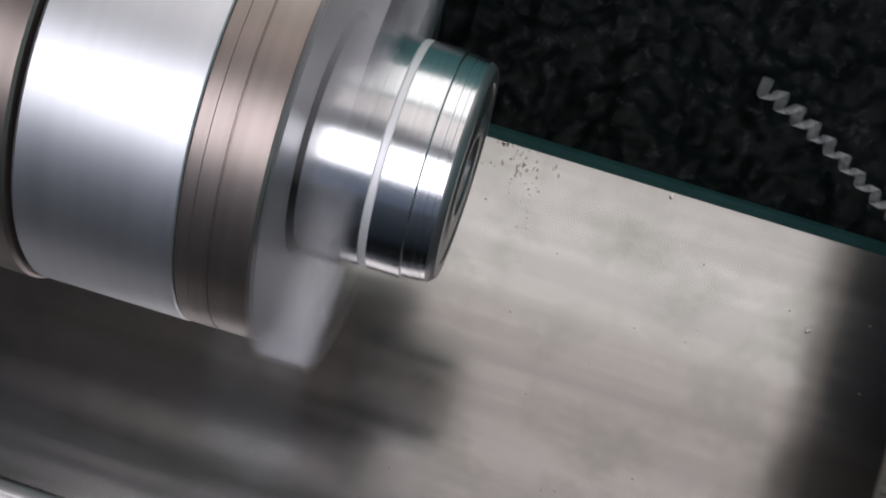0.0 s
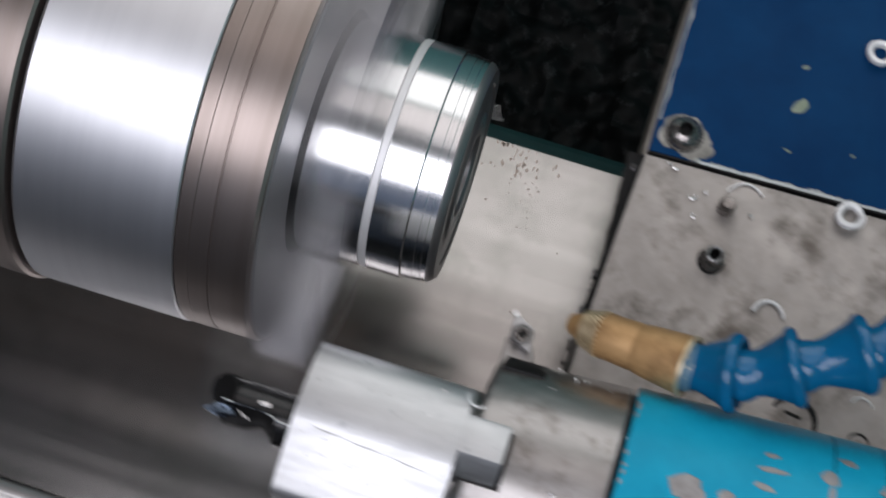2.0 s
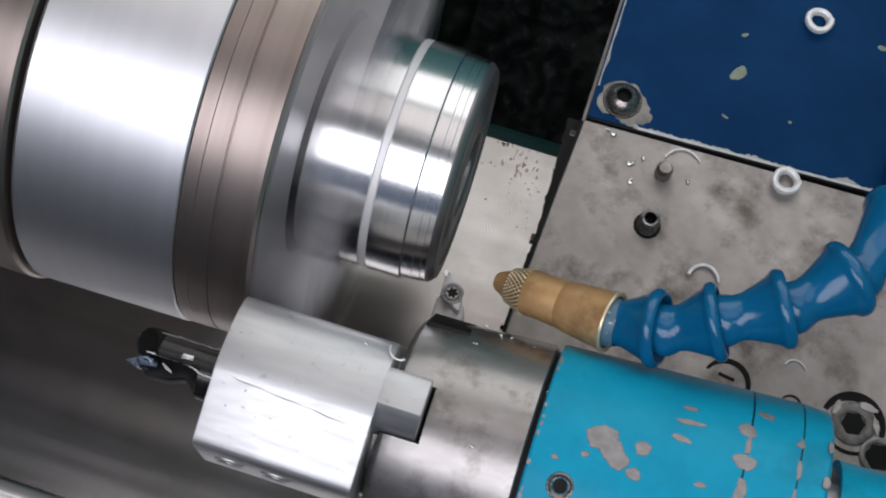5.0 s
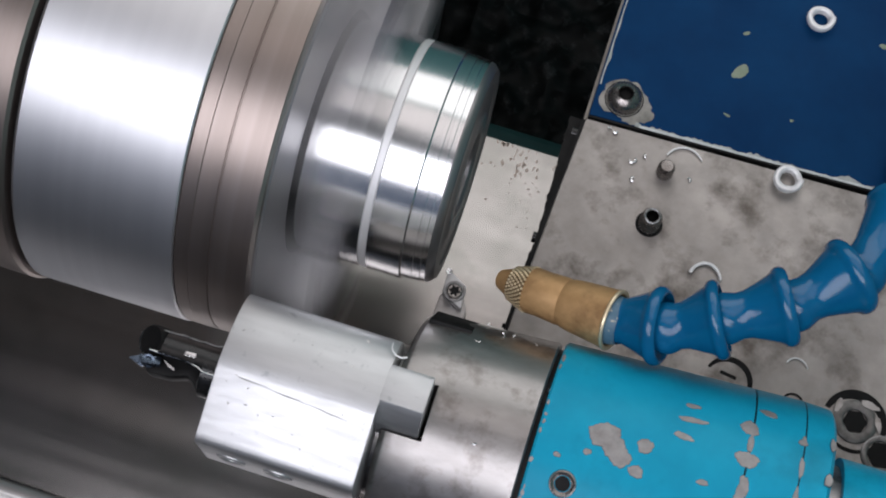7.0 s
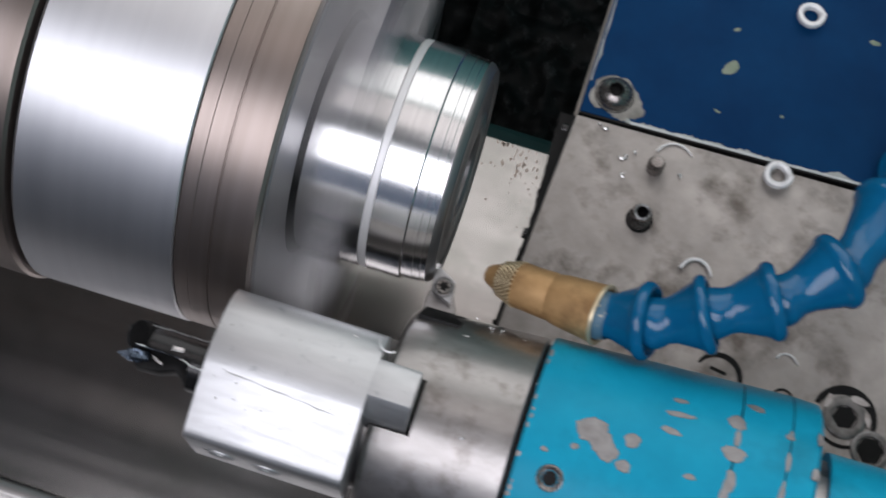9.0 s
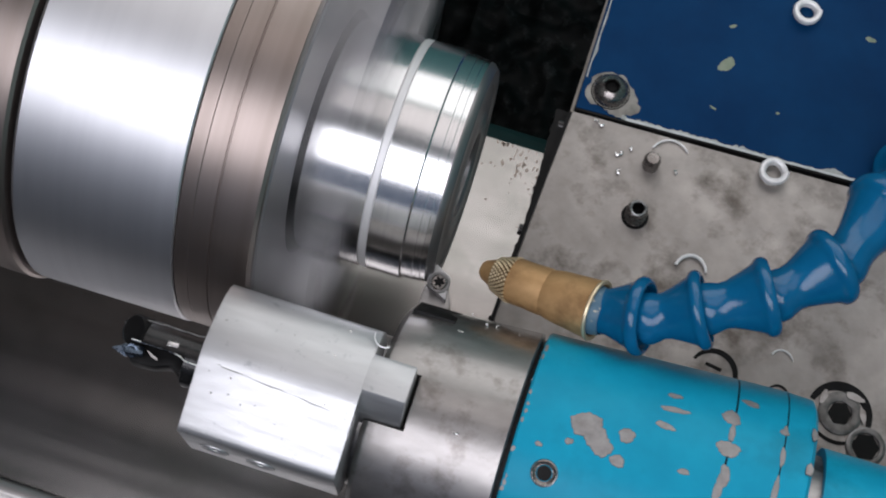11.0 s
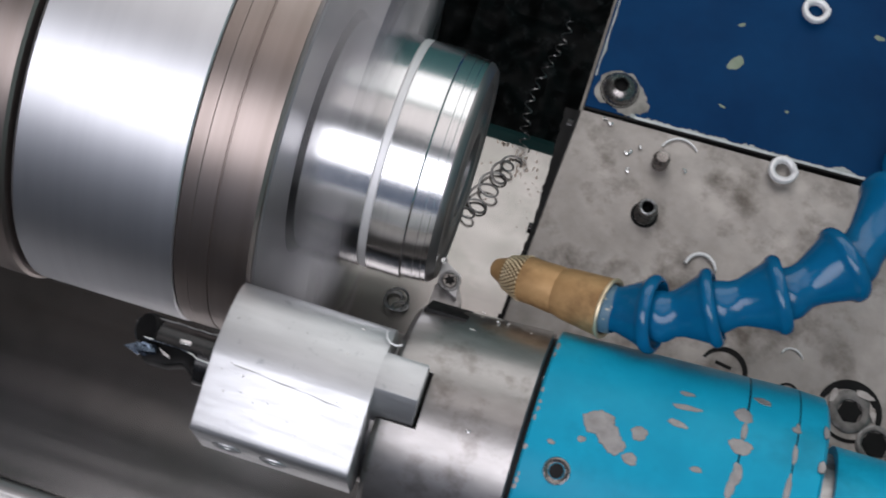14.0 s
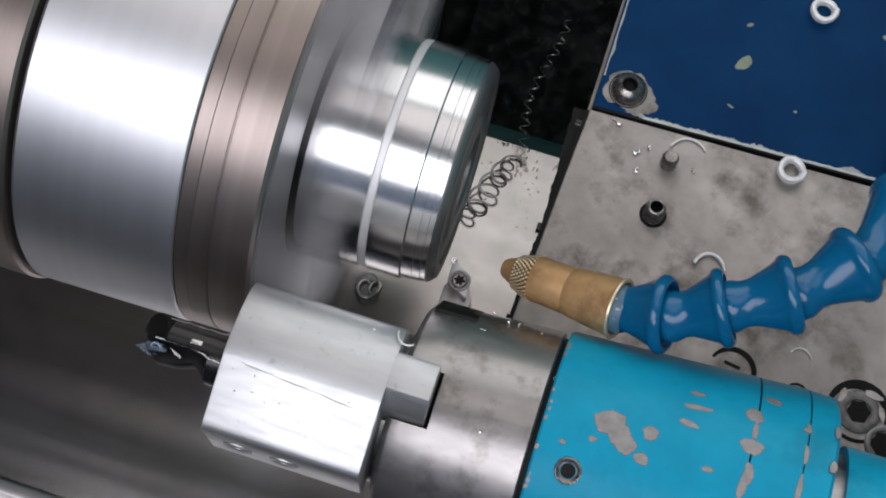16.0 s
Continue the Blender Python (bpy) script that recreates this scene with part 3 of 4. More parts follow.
    part("slot", box(-0.9, 0.9, -0.3, 0.3, 0, 0.08, 0), PATCH, p, "dirty slot", at=(95.9 - 40, -18.8, 0))
    flat_screw(p, "cap_screw", 110.0 - 40, -19.0, 4.9, 2.7)
    for (turn, r) in ((62, 1.0), (150, 0.85), (10, 0.8)):
        t = radians(turn)
        part("burr", g(flat_blot(110.0 + 5.0 * math.cos(t), -19.0 + 5.0 * math.sin(t), PZ + 0.5, 2.2 * r, 0.8 * r, turn - 75, int(turn), 0.25)), STEEL_GREY, p, "bent grey burr on the screw")
    flat_screw(p, "cap_screw", 117.0 - 40, -24.6, 4.4, 3.1)
    part("bright_rim", g(arc_ring(117.0, -24.6, PZ + 0.55, 4.3, 0.4, 70, 190)), CHIP_GREY, p, "bright worn rim")
    return p


def driven_tool():
    d = thing("driven_tool", (CX, CY, CZ), "turquoise enamelled tool spindle with a grey steel collar, chipped paint", "tool spindle")
    d.matrix_basis = Matrix.Translation((CX * MM, CY * MM, CZ * MM)) @ PITCH
    part("collar", turned([(-19.4, 8), (-19.4, CR - 1.45), (-1.3, CR - 0.6), (-1.0, CR - 1.0), (-1.0, 8)], 128), STEEL_COLLAR, d, "brushed grey steel collar")
    part("slotted_end", arc_body([(-27.4, 8), (-27.4, CR - 3.0), (-26.4, CR - 1.9), (-26.0, CR - 1.75), (-19.4, CR - 1.45), (-19.4, 8)], 11.5, 345), STEEL_COLLAR, d, "slotted collar end")
    # shade deep in the slot, put in as a black block
    part("slot_shade", box(-27.0, -19.3, -7.2, 7.0, 2, 5, 0), BLACK_GAP, d, "black floor for the shade in the slot")
    part("gap", turned([(-1.2, CR - 1.8), (0.3, CR - 1.8)], 128), BLACK_GAP, d, "black gap behind the collar")
    B = barrel_r
    b = part("barrel", turned([(0, 8), (0, CR - 0.4), (0.4, CR), (36.45, B(36.4)), (36.6, B(36) - 0.6), (36.65, B(36) - 0.6)], 128), TURQUOISE, d, "turquoise enamelled barrel")
    part("rear_barrel", turned([(36.75, B(36) - 0.6), (36.85, B(37)), (45.75, B(45)), (45.82, B(45) - 0.3), (45.98, B(45) - 0.3), (46.05, B(45)), (50.9, B(45) - 0.2), (51.6, B(45) - 1.2), (51.8, 8)], 128), TURQUOISE, d, "turquoise rear ring")
    part("seam", turned([(36.3, B(36) - 0.25), (37.0, B(36) - 0.25)], 128), BLACK_GAP, d, "black seam")
    part("seam", turned([(45.65, B(45) - 0.12), (46.15, B(45) - 0.12)], 128), BLACK_GAP, d, "black seam")
    part("shaft", turned([(51.7, 13.5), (55.2, 13.5), (55.3, 18.5), (125, 18.5)], 96), TURQUOISE, d, "turquoise rear housing")
    part("shaft_ring", turned([(51.8, 16.8), (55.5, 16.8)], 96), STEEL_GREY, d, "grey neck")
    for (x, y, rx, ry, t, sd) in CHIPS:
        part("chip_rim", barrel_blot(x, y, rx + 0.07, ry + 0.07, t, sd, 0.03), RIM_DARK, b, "dark rim of chipped paint")
        part("paint_chip", barrel_blot(x, y, rx, ry, t, sd), BARE_CAST, b, "grey bared metal where paint has chipped")
    rnd = random.Random(3)
    for k in range(13):
        part("paint_nick", barrel_blot(0.35 + rnd.uniform(-0.05, 0.3), rnd.uniform(-12, 24), rnd.uniform(0.15, 0.4), rnd.uniform(0.3, 0.8), 0, 60 + k), BARE_CAST, b)
    # set screw in the barrel
    tilt = Matrix.Translation((6.9, 0, 0)) @ Matrix.Rotation(radians(14), 4, "X") @ Matrix.Translation((0, 0, CR + 0.1))
    part("set_screw", placed(turned([(-2.4, 0), (-2.4, 1.5), (-0.6, 1.6), (0.3, 1.5), (0.42, 1.9), (0.6, 2.1), (0.5, 2.4), (-0.4, 2.6)], 32, "Z"), tilt), STEEL_BOLT, d, "dark socket set screw")
    part("set_screw_socket", placed(turned([(0.3, 0), (0.34, 0.9), (0.4, 1.35)], 24, "Z"), tilt), BLACK_GAP, d, "dark hexagon socket")
    # black block stands for the shaded relief where the insert holder passes
    part("relief", placed(box(-26.0, -17.6, -5.2, 3.2, -1.6, 0.06, 0.1), Matrix.Rotation(radians(-62), 4, "X") @ Matrix.Translation((0, 0, CR - 1.5))), BLACK_GAP, d, "black block for the shade in the relief notch")
    part("seat", box(-8, 110, -14, 14, PZ - CZ - 6, -14, 0.5), STEEL_GREY, d, "steel seat under the barrel")
    return d


# paint chips: behind the collar, from the crown towards the back, half length, half width, turn, shape
CHIPS = ((11.5, 4.5, 2.9, 2.3, 0, 23), (13.5, 3.0, 2.4, 1.9, -40, 24), (15.0, 1.5, 2.3, 2.0, -30, 25), (19.0, 4.5, 1.6, 1.3, 20, 26), (18.5, -0.5, 1.5, 1.0, 0, 27), (9.5, 0.5, 0.7, 0.6, 0, 28), (4.5, -1.5, 0.7, 0.4, 0, 29), (26.0, 12.5, 2.8, 0.6, 6, 30),
         (25.5, 16.0, 1.4, 0.6, -4, 31), (25.0, 8.5, 1.8, 0.7, -14, 32), (30.0, 1.0, 1.1, 0.5, 10, 33), (36.0, 14.5, 1.7, 1.7, 0, 34), (39.0, 20.0, 1.7, 0.9, -10, 35), (36.5, 7.5, 2.0, 1.7, 0, 36), (37.0, 2.5, 0.9, 1.9, 10, 37), (45.5, 14.5, 0.9, 0.6, 0, 38),
         (36.6, 11.0, 0.5, 2.2, 0, 45), (36.4, 0.0, 0.8, 2.6, 0, 46), (45.7, 15.0, 0.35, 1.4, 0, 47), (45.9, 9.0, 0.45, 2.0, 0, 48), (45.8, 2.0, 0.5, 3.2, 0, 49), (50.8, 16.0, 0.5, 1.6, 0, 50), (50.8, 8.0, 0.6, 1.4, 0, 51), (50.6, 0.0, 0.5, 2.0, 0, 52))


def bar_holder():
    h = thing("bar_holder", (0, -62, 10), "milled aluminium bar holder with two grub screw holes", "tool holder")
    g = lambda bm: placed(bm, Matrix.Translation((0, 62, -10)))
    prof = [(-45.6, 10), (-45.8, 24.0), (-46.3, 26.0), (-47.4, 27.8), (-49.6, 29.5), (-52.6, 30.8), (-56.0, 31.6), (-59.0, 31.9), (-61.6, 31.75), (-62.3, 31.55), (-63.4, 31.15), (-67.5, 29.7), (-73.4, 27.62), (-74.2, 27.3), (-74.9, 26.8), (-75.2, 26.2), (-75.2, 10.0), (-74.0, 7.5), (-71.0, 6.2), (-60, 6.0), (-46, 6.0)]
    part("block", g(along_x(prof, -15.4, 14.2, ends=0.25)), ALU, h, "milled aluminium block")
    rnd = random.Random(31)
    part("mill_mark", g(swept([(-11 + 1.6 * i, -62.6 - 0.12 * i + rnd.uniform(-0.12, 0.12), 31.50 - 0.045 * i) for i in range(14)], lambda u: 0.2 + 0.12 * math.sin(17 * u), 0.06, 5)), CARBIDE, h, "dull mill mark")
    for k in range(16):
        x, y = rnd.uniform(-14, 13), rnd.uniform(-72, -48)
        z = np.interp(y, [-73.6, -71, -68, -65, -62, -59, -56, -52.6, -49.6, -47.4], [27.55, 28.47, 29.53, 30.58, 31.63, 31.9, 31.6, 30.8, 29.5, 27.8])
        part("nick", g(flat_blot(x, y, z - 0.02, rnd.uniform(0.12, 0.38), rnd.uniform(0.08, 0.18), rnd.uniform(0, 180), k, 0.05)), (CARBIDE, CHIP_STEEL)[k % 2], h)
    part("tongue", g(along_x([(-51.6, 6), (-51.8, 30.2), (-52.6, 30.82), (-56.0, 31.62), (-58.9, 31.9), (-59.3, 31.6), (-61.9, 27.4), (-62.1, 26.6), (-62.1, 4), (-56, 3)], 13.9, 22.2, ends=0.2)), ALU, h, "aluminium driving tongue")
    part("spigot", g(placed(turned([(-2, 0), (-2, 15), (16.8, 15), (16.8, 0)], 48), Matrix.Translation((0, CY, 4)))), STEEL_GREY, h, "steel spigot")
    for x in (-9.4, -0.4):
        tilt = Matrix.Translation((x, -75.32 + 62, 18.0 - 10)) @ Matrix.Rotation(radians(90), 4, "X")
        part("grub_hole", placed(turned([(-0.6, 1.2), (0.02, 1.3), (0.14, 1.55), (0.02, 1.75), (0.14, 2.0), (0.04, 2.2), (0.16, 2.5), (0.1, 2.8), (-0.4, 2.9)], 32, "Z"), tilt), ALU, h, "threaded hole rim")
        part("grub_screw", placed(turned([(-0.9, 0), (-0.5, 0.7), (-0.3, 1.25), (-0.9, 1.3)], 28, "Z"), tilt), STEEL_DARK, h, "dark grub screw")
    return h


def boring_bar():
    b = thing("boring_bar", (-15, -62.0, 24.5), "black oxide fluted boring bar with dark carbide tips", "boring bar")
    R = 5.0
    part("shank", turned([(4, 0), (4, R), (-3.2, R), (-3.6, R - 0.5), (-3.6, 0)], 48), STEEL_DARK, b)
    # the land that is left beside the flute, with a round end
    part("land", arc_body([(-3.0, 0.4), (-3.0, R), (-11.4, R), (-12.2, R - 0.8), (-12.6, 0.4)], -6, 118, 36), STEEL_DARK, b, "black land beside the flute")
    slant = Matrix.Translation((-14.0, 1.7, 2.5)) @ Matrix.Rotation(radians(56), 4, "Y") @ Matrix.Rotation(radians(10), 4, "Z")
    part("end_disc", placed(turned([(-0.5, 0), (-0.5, 2.7), (0.0, 2.95), (2.6, 2.9)], 40), slant), BLACK_GAP, b, "dull black end")
    part("end_rim", placed(arc_ring(0, 0, 0, 2.9, 0.35, -70, 40, 0.15), slant @ Matrix.Rotation(radians(90), 4, "Y") @ Matrix.Translation((0, 0, -0.62))), CHIP_STEEL, b, "bright rim of the end")
    part("top_edge", swept([(-13.4, 3.9, 3.5), (-9.5, 4.1, 3.0), (-9.2, 4.25, 2.9), (-5.2, 4.1, 3.0), (-4.8, 4.3, 2.7), (-2.6, 4.1, 2.9), (-1.2, 4.5, 2.6)], 0.3, 0.25, 6), CHIP_GREY, b, "bright nicked edge along the back")
    part("insert_screw", placed(turned([(0, 0.4), (0.2, 0.7), (0.22, 1.0), (0.1, 1.3)], 28, "Z"), Matrix.Translation((-13.2, -2.2, 3.3)) @ Matrix.Rotation(radians(25), 4, "X")), TIP_BLUE, b, "pale ring of the insert screw")
    part("flute_edge", swept([(1.5, -1.6, 4.75), (-3.0, -1.4, 4.75), (-4.0, -0.9, 4.7), (-6.5, -0.3, 4.6), (-13.5, -0.4, 4.4)], 0.42, 0.3, 6), CHIP_STEEL, b, "bright edge of the flute")
    part("flute_wall", prism([(-3.4, -4.8), (-4.2, -3.6), (-6.0, -2.4), (-9.0, -3.6), (-13.5, -3.8), (-14.4, 0.5), (-3.4, 0.5)], -3.2, 1.6, 0.6), BLACK_GAP, b, "dark flute wall")
    part("tip", placed(prism([(0, 0), (2.4, 1.5), (5.0, 0.4), (2.8, -0.8)], -0.6, 0.5, 0.15), Matrix.Translation((-17.0, -2.6, 2.6)) @ Matrix.Rotation(radians(14), 4, "Y")), TIP_BLUE, b, "blue-black carbide tip")
    part("tip", placed(prism([(0, 0), (4.0, 0.7), (4.4, -1.0), (1.2, -1.7)], -0.5, 0.5, 0.2), Matrix.Translation((-15.2, -1.6, 3.0)) @ Matrix.Rotation(radians(-20), 4, "X")), TIP_BLUE, b, "blue-black carbide tip")
    part("tip_glint", placed(prism([(0, 0), (2.3, -0.9), (2.6, -1.4), (1.2, -1.0)], 0, 0.25), Matrix.Translation((-10.6, -1.2, 3.2))), CHIP_STEEL, b, "bright ground facet")
    part("stamp", placed(prism([(0, 0), (2.2, 0.1), (2.2, 0.9), (0.2, 0.8)], 0, 0.12, 0.05), Matrix.Translation((-7.2, 0.4, R - 0.12))), CHIP_STEEL, b, "bright stamped mark")
    return b


def insert_tool():
    t = thing("turning_tool", (18.7, -26.4, 0), "slim turning tool with a screwed diamond insert", "turning tool")
    a = Vector((-3.2, 3.6))  # towards the tip
    tip = Vector((-2.6, 4.2))
    side = Vector((0.85, 0.53))
    back = -tip * 0.9
    poly = [tip, tip * 0.1 - side * 2.5, back * 0.9 + side * 0.3, tip * 0.1 + side * 2.6]
    part("insert", prism([(p.x, p.y) for p in poly], -2.4, 0.1, 0.25), CARBIDE, t, "grey carbide diamond insert")
    part("screw", turned([(-1, 0), (0.1, 0.0), (0.15, 0.6), (0.5, 0.85), (0.55, 1.35), (0.3, 1.65), (0, 1.7)], 32, "Z"), STEEL_BOLT, t, "dull star screw")
    star = [((0.95 + 0.28 * math.cos(6 * a)) * math.cos(a), (0.95 + 0.28 * math.cos(6 * a)) * math.sin(a)) for a in [2 * math.pi * i / 36 for i in range(36)]]
    part("star_socket", prism(star, 0.2, 0.6), BLACK_GAP, t, "dark star socket", smooth=False)
    part("screw_ring", turned([(0.1, 1.75), (0.3, 1.95), (0.3, 2.15), (0.1, 2.3)], 32, "Z"), CHIP_GREY, t, "bright rim round the screw")
    part("worn_tip", placed(turned([(0, 0), (0.25, 0.3), (0.3, 0.65), (0, 0.75)], 12, "Z"), Matrix.Translation((tip.x * 0.9, tip.y * 0.9, 0.05))), CHIP_STEEL, t, "bright cutting point")
    part("shank", prism([(-2.9, -1.2), (-1.2, 2.6), (1.5, 1.4), (3.6, -3.0), (4.6, -34), (-2.9, -34)], PZ, -2.4, 0.4), STEEL_GREY, t, "steel shank")
    return t


def hose_segment(parent, a, b, r):
    a, b = Vector(a), Vector(b)
    L = (b - a).length
    prof = [(-3.8, r * 0.40), (-3.0, r * 0.60), (-1.8, r * 0.71), (-0.4, r * 0.73), (0.8, r * 0.69), (L * 0.16, r * 0.64), (L * 0.28, r * 0.66), (L * 0.46, r * 0.78), (L * 0.66, r * 0.93),
            (L * 0.715, r * 1.0), (L * 0.74, r * 1.06), (L * 0.79, r * 1.10), (L * 0.85, r * 1.10), (L * 0.90, r * 1.06), (L * 0.93, r * 1.0), (L * 0.935, r * 0.94), (L * 0.90, r * 0.89),
            (L * 0.80, r * 0.86), (L * 0.74, r * 0.74), (L * 0.72, r * 0.3)]
    q = (b - a).to_track_quat("X", "Z").to_matrix().to_4x4()
    return part("hose_segment", placed(turned(prof, 40), Matrix.Translation(a) @ q), BLUE_PLASTIC, parent)


def coolant_hose():
    h = thing("coolant_hose", (111, 41, PZ + 1.6), "blue segmented coolant hose with a brass nozzle", "coolant hose")
    off = Vector((111, 41, PZ + 1.6))
    path = [(49.6, -28.0, 19.0), (60.3, -27.6, 23.5), (70.0, -23.6, 27.2), (80.9, -18.2, 30.1), (90.5, -8.8, 31.8), (97.0, 7.6, 30.3), (107.5, 19.5, 22.0), (111, 28.5, 11.5), (112, 35.5, -1.0), (111.6, 39.5, -14.5), (111, 40.6, -27.3)]
    P = [Vector(p) - off for p in path]
    for a, b in zip(P, P[1:]):
        hose_segment(h, a, b, 6.85)
    a, b = Vector((26.9, -24.3, 11.0)) - off, Vector((50.4, -28.2, 19.6)) - off
    q = (b - a).to_track_quat("X", "Z").to_matrix().to_4x4()
    L = (b - a).length
    m = Matrix.Translation(a) @ q
    prof = [(0.0, 0.9), (0.0, 1.5), (0.4, 1.9), (3.0, 3.0), (3.2, 3.2), (7.2, 4.45), (7.5, 4.6), (10.2, 4.55), (14.2, 4.75), (14.8, 4.6), (15.4, 4.8), (17.0, 5.1), (L - 1.0, 5.75), (L - 0.4, 5.85), (L, 5.6), (L, 5.1), (L - 3, 4.9)]
    nz = part("nozzle", placed(turned(prof, 56), m), BRASS, h, "dull brass nozzle")
    # bed of the knurl, darker than the ridges on it
    part("knurl_bed", placed(turned([(3.1, 3.2), (3.3, 3.32), (7.1, 4.5), (7.3, 4.5)], 48), m), BRASS_DARK, nz, "dark bed of the knurl")
    kn = []
    for i in range(7):
        for k in range(30):
            ang = 2 * math.pi * (k + 0.5 * (i % 2)) / 30
            x = 3.5 + i * 0.6
            r = 3.42 + i * 0.19
            kn.append(placed(box(-0.2, 0.2, -0.2, 0.2, -0.2, 0.18, 0), m @ Matrix.Translation((x, 0, 0)) @ Matrix.Rotation(ang, 4, "X") @ Matrix.Translation((0, 0, r)) @ Matrix.Rotation(radians(45), 4, "Z")))
    lip = turned([(L - 0.5, 5.8), (L - 0.1, 6.1), (L + 0.25, 5.95), (L + 0.2, 5.3), (L - 0.4, 5.2)], 56)
    part("lip", placed(lip, m), BRASS_LIP, nz, "pale worn lip")
    part("inner_ball", placed(turned([(L - 2.0, 4.9), (L + 0.6, 4.75), (L + 2.0, 4.2)], 40), m), DUSTY_BLUE, nz, "chalky ball end")
    part("knurl", joined(*kn), BRASS_LIP, nz, "knurled grip")
    return h


def curl(name, at, r, w, sweep, rise, label, tilt=(0, 0, 0), material=None, group="loose chips on the plate"):
    n = max(12, int(sweep / 12))
    pts = []
    for i in range(n + 1):
        a = radians(sweep) * i / n
        rr = r * (1 + 0.10 * i / n) * (1 + 0.02 * math.sin(3 * a + r))
        pts.append((rr * math.cos(a), rr * math.sin(a), w * 0.45 + rise * i / n))
    bm = swept(pts, lambda s: w * (0.55 + 0.45 * math.sin(math.pi * min(1, s * 3 + 0.1) / 2)), w * 0.9, 8)
    bm.transform(Euler([radians(a) for a in tilt]).to_matrix().to_4x4())
    return single(name, bm, material or CHIP_WHITE, at, label, "metal chip", group)


def chips_on_slide():
    out = [curl("chip_ring", (82.4, 31.6, PZ + 0.4), 2.5, 1.6, 730, 1.5, "pale ring-shaped chip lying on the panel seam"),
           curl("chip_ring", (80.4, 74.4, PZ + 0.6), 2.5, 1.55, 800, 1.7, "pale coiled chip lying on the blue panel", (0, 0, -60)),
           curl("chip_curl", (70.2, 2.6, PZ + 0.3), 3.4, 0.9, 165, 0.2, "pale half-ring chip lying on the tool plate", (0, 0, 10)),
           curl("chip_curl", (58.8, 27.6, PZ + 0.2), 4.6, 0.5, 120, 0.1, "thin bright chip lying on the tool plate", (0, 0, 40)),
           curl("chip_curl", (95, -11.5, PZ + 0.2), 2.4, 0.4, 140, 0.1, "thin bright chip lying on the tool plate", (0, 0, 20)),
           curl("chip_curl", (14.9, -48.2, 29.6), 1.9, 0.3, 140, 0.3, "thin bright chip caught on the holder", (10, 0, 170))]
    rnd = random.Random(8)
    for (x, y) in ((39.6, 31.6), (47.2, 25.6), (49.5, 27.5), (48.2, 21.0), (46.6, 25.3), (41, 31.3), (60.6, 24.8)):
        out.append(curl("chip_crumb", (x, y, PZ + 0.1), rnd.uniform(0.3, 0.5), 0.55, 200, 0.1, "tiny bright chip on the tool plate", (0, 0, rnd.uniform(0, 360)), CHIP_STEEL))
    for (x, y, z) in ((27.8, -34.6, 12.2), (31.0, -36.9, 16.7), (33.5, -36.4, 16.1), (27.0, -39.8, 19.8), (38.1, -37.2, 17.5), (17.0, -51.6, 25.4), (42.9, -46.7, 25.6), (32.1, -60.2, 26.8)):
        out.append(curl("chip_crumb", (x, y, z), rnd.uniform(0.3, 0.6), 0.35, rnd.uniform(90, 200), 0.1, "tiny bright chip on the collar", (0, 0, rnd.uniform(0, 360)), CHIP_STEEL, "loose chips on the collar"))
    return out


# ---- swarf in the air and on the machine ----
def spiral_chip():
    pts = helix((0, 0, 0), (58, -20, 0), 11.5, lambda s: 2.1 - 0.8 * s, 22, 0.8, 2)
    return single("spiral_chip", swept(pts, 0.4, 0.4, 6), CHIP_WHITE, (34, 57, -38), "long bright spiral chip swept along by the slide", "metal chip")


def nest_chip():
    """Loose loops that fall behind the work and stay on the way cover, with a thin tail over the lip."""
    n = thing("nest_chip", (13.7, 41.0, -105), "tangled grey chip loops fallen on the way cover", "metal chip")
    part("wire", swept(flat_loops((4.5, 9.0, 0.6), (-5, -15.5, 0.6), 5.6, 2.9, 24, 5), 0.7, 0.45, 6), CHIP_GREY, n)
    part("tail", swept(helix((5.4, 10, 5.0), (7.4, 46, 21), 11, lambda s: 1.4 - 0.3 * s, 14, 1.8, 9), 0.52, 0.26, 5), CHIP_GREY, n, "thin zigzag tail")
    return n


def small_nest():
    pts = flat_loops((-1.0, 1.6, 0.6), (1.0, -1.6, 0.6), 2.6, 2.9, 24, 6)
    return single("chip_loops", swept(pts, 0.75, 0.45, 6), CHIP_GREY, (-2.2, -0.9, -105), "small grey chip loops lying on the way cover", "metal chip")


def tip_chip():
    """A short curl that forms at the cutting point."""
    t = thing("tip_chip", (14, -24, 1), "short white curl forming at the cutting point", "metal chip")
    part("curl", swept(helix((-2.6, 3.6, 2.0), (-1.6, -1.2, 1.0), 3.0, 0.22, 14, 0.15, 3), 0.75, 0.4, 6), CHIP_WHITE, t)
    part("strand", swept([(-2.2, -1.0, 1.2), (-0.4, 0.8, 1.8), (1.4, 0.6, 1.6), (3.0, -0.8, 1.0), (3.6, -2.2, 0.4)], 0.5, 0.25, 6), CHIP_GREY, t, "thin strand")
    return t


def chip_tangle():
    """Fluffy white loops thrown up at the cutting point."""
    t = thing("chip_tangle", (14, -24, 8), "fluffy white chip loops thrown up at the cutting point", "metal chip")
    part("wire", swept(helix((-5, -1.5, 0), (4.0, 4.0, 1), 4.5, lambda s: 2.4 - 0.8 * s, 18, 1.2, 3), 0.5, 0.25, 6), CHIP_WHITE, t)
    part("strand", swept(helix((-5.5, 2.5, 0), (4.5, -0.5, 1.5), 2.2, 0.9, 14, 1.2, 8), 0.35, 0.2, 6), CHIP_WHITE, t, "loose strand")
    return t


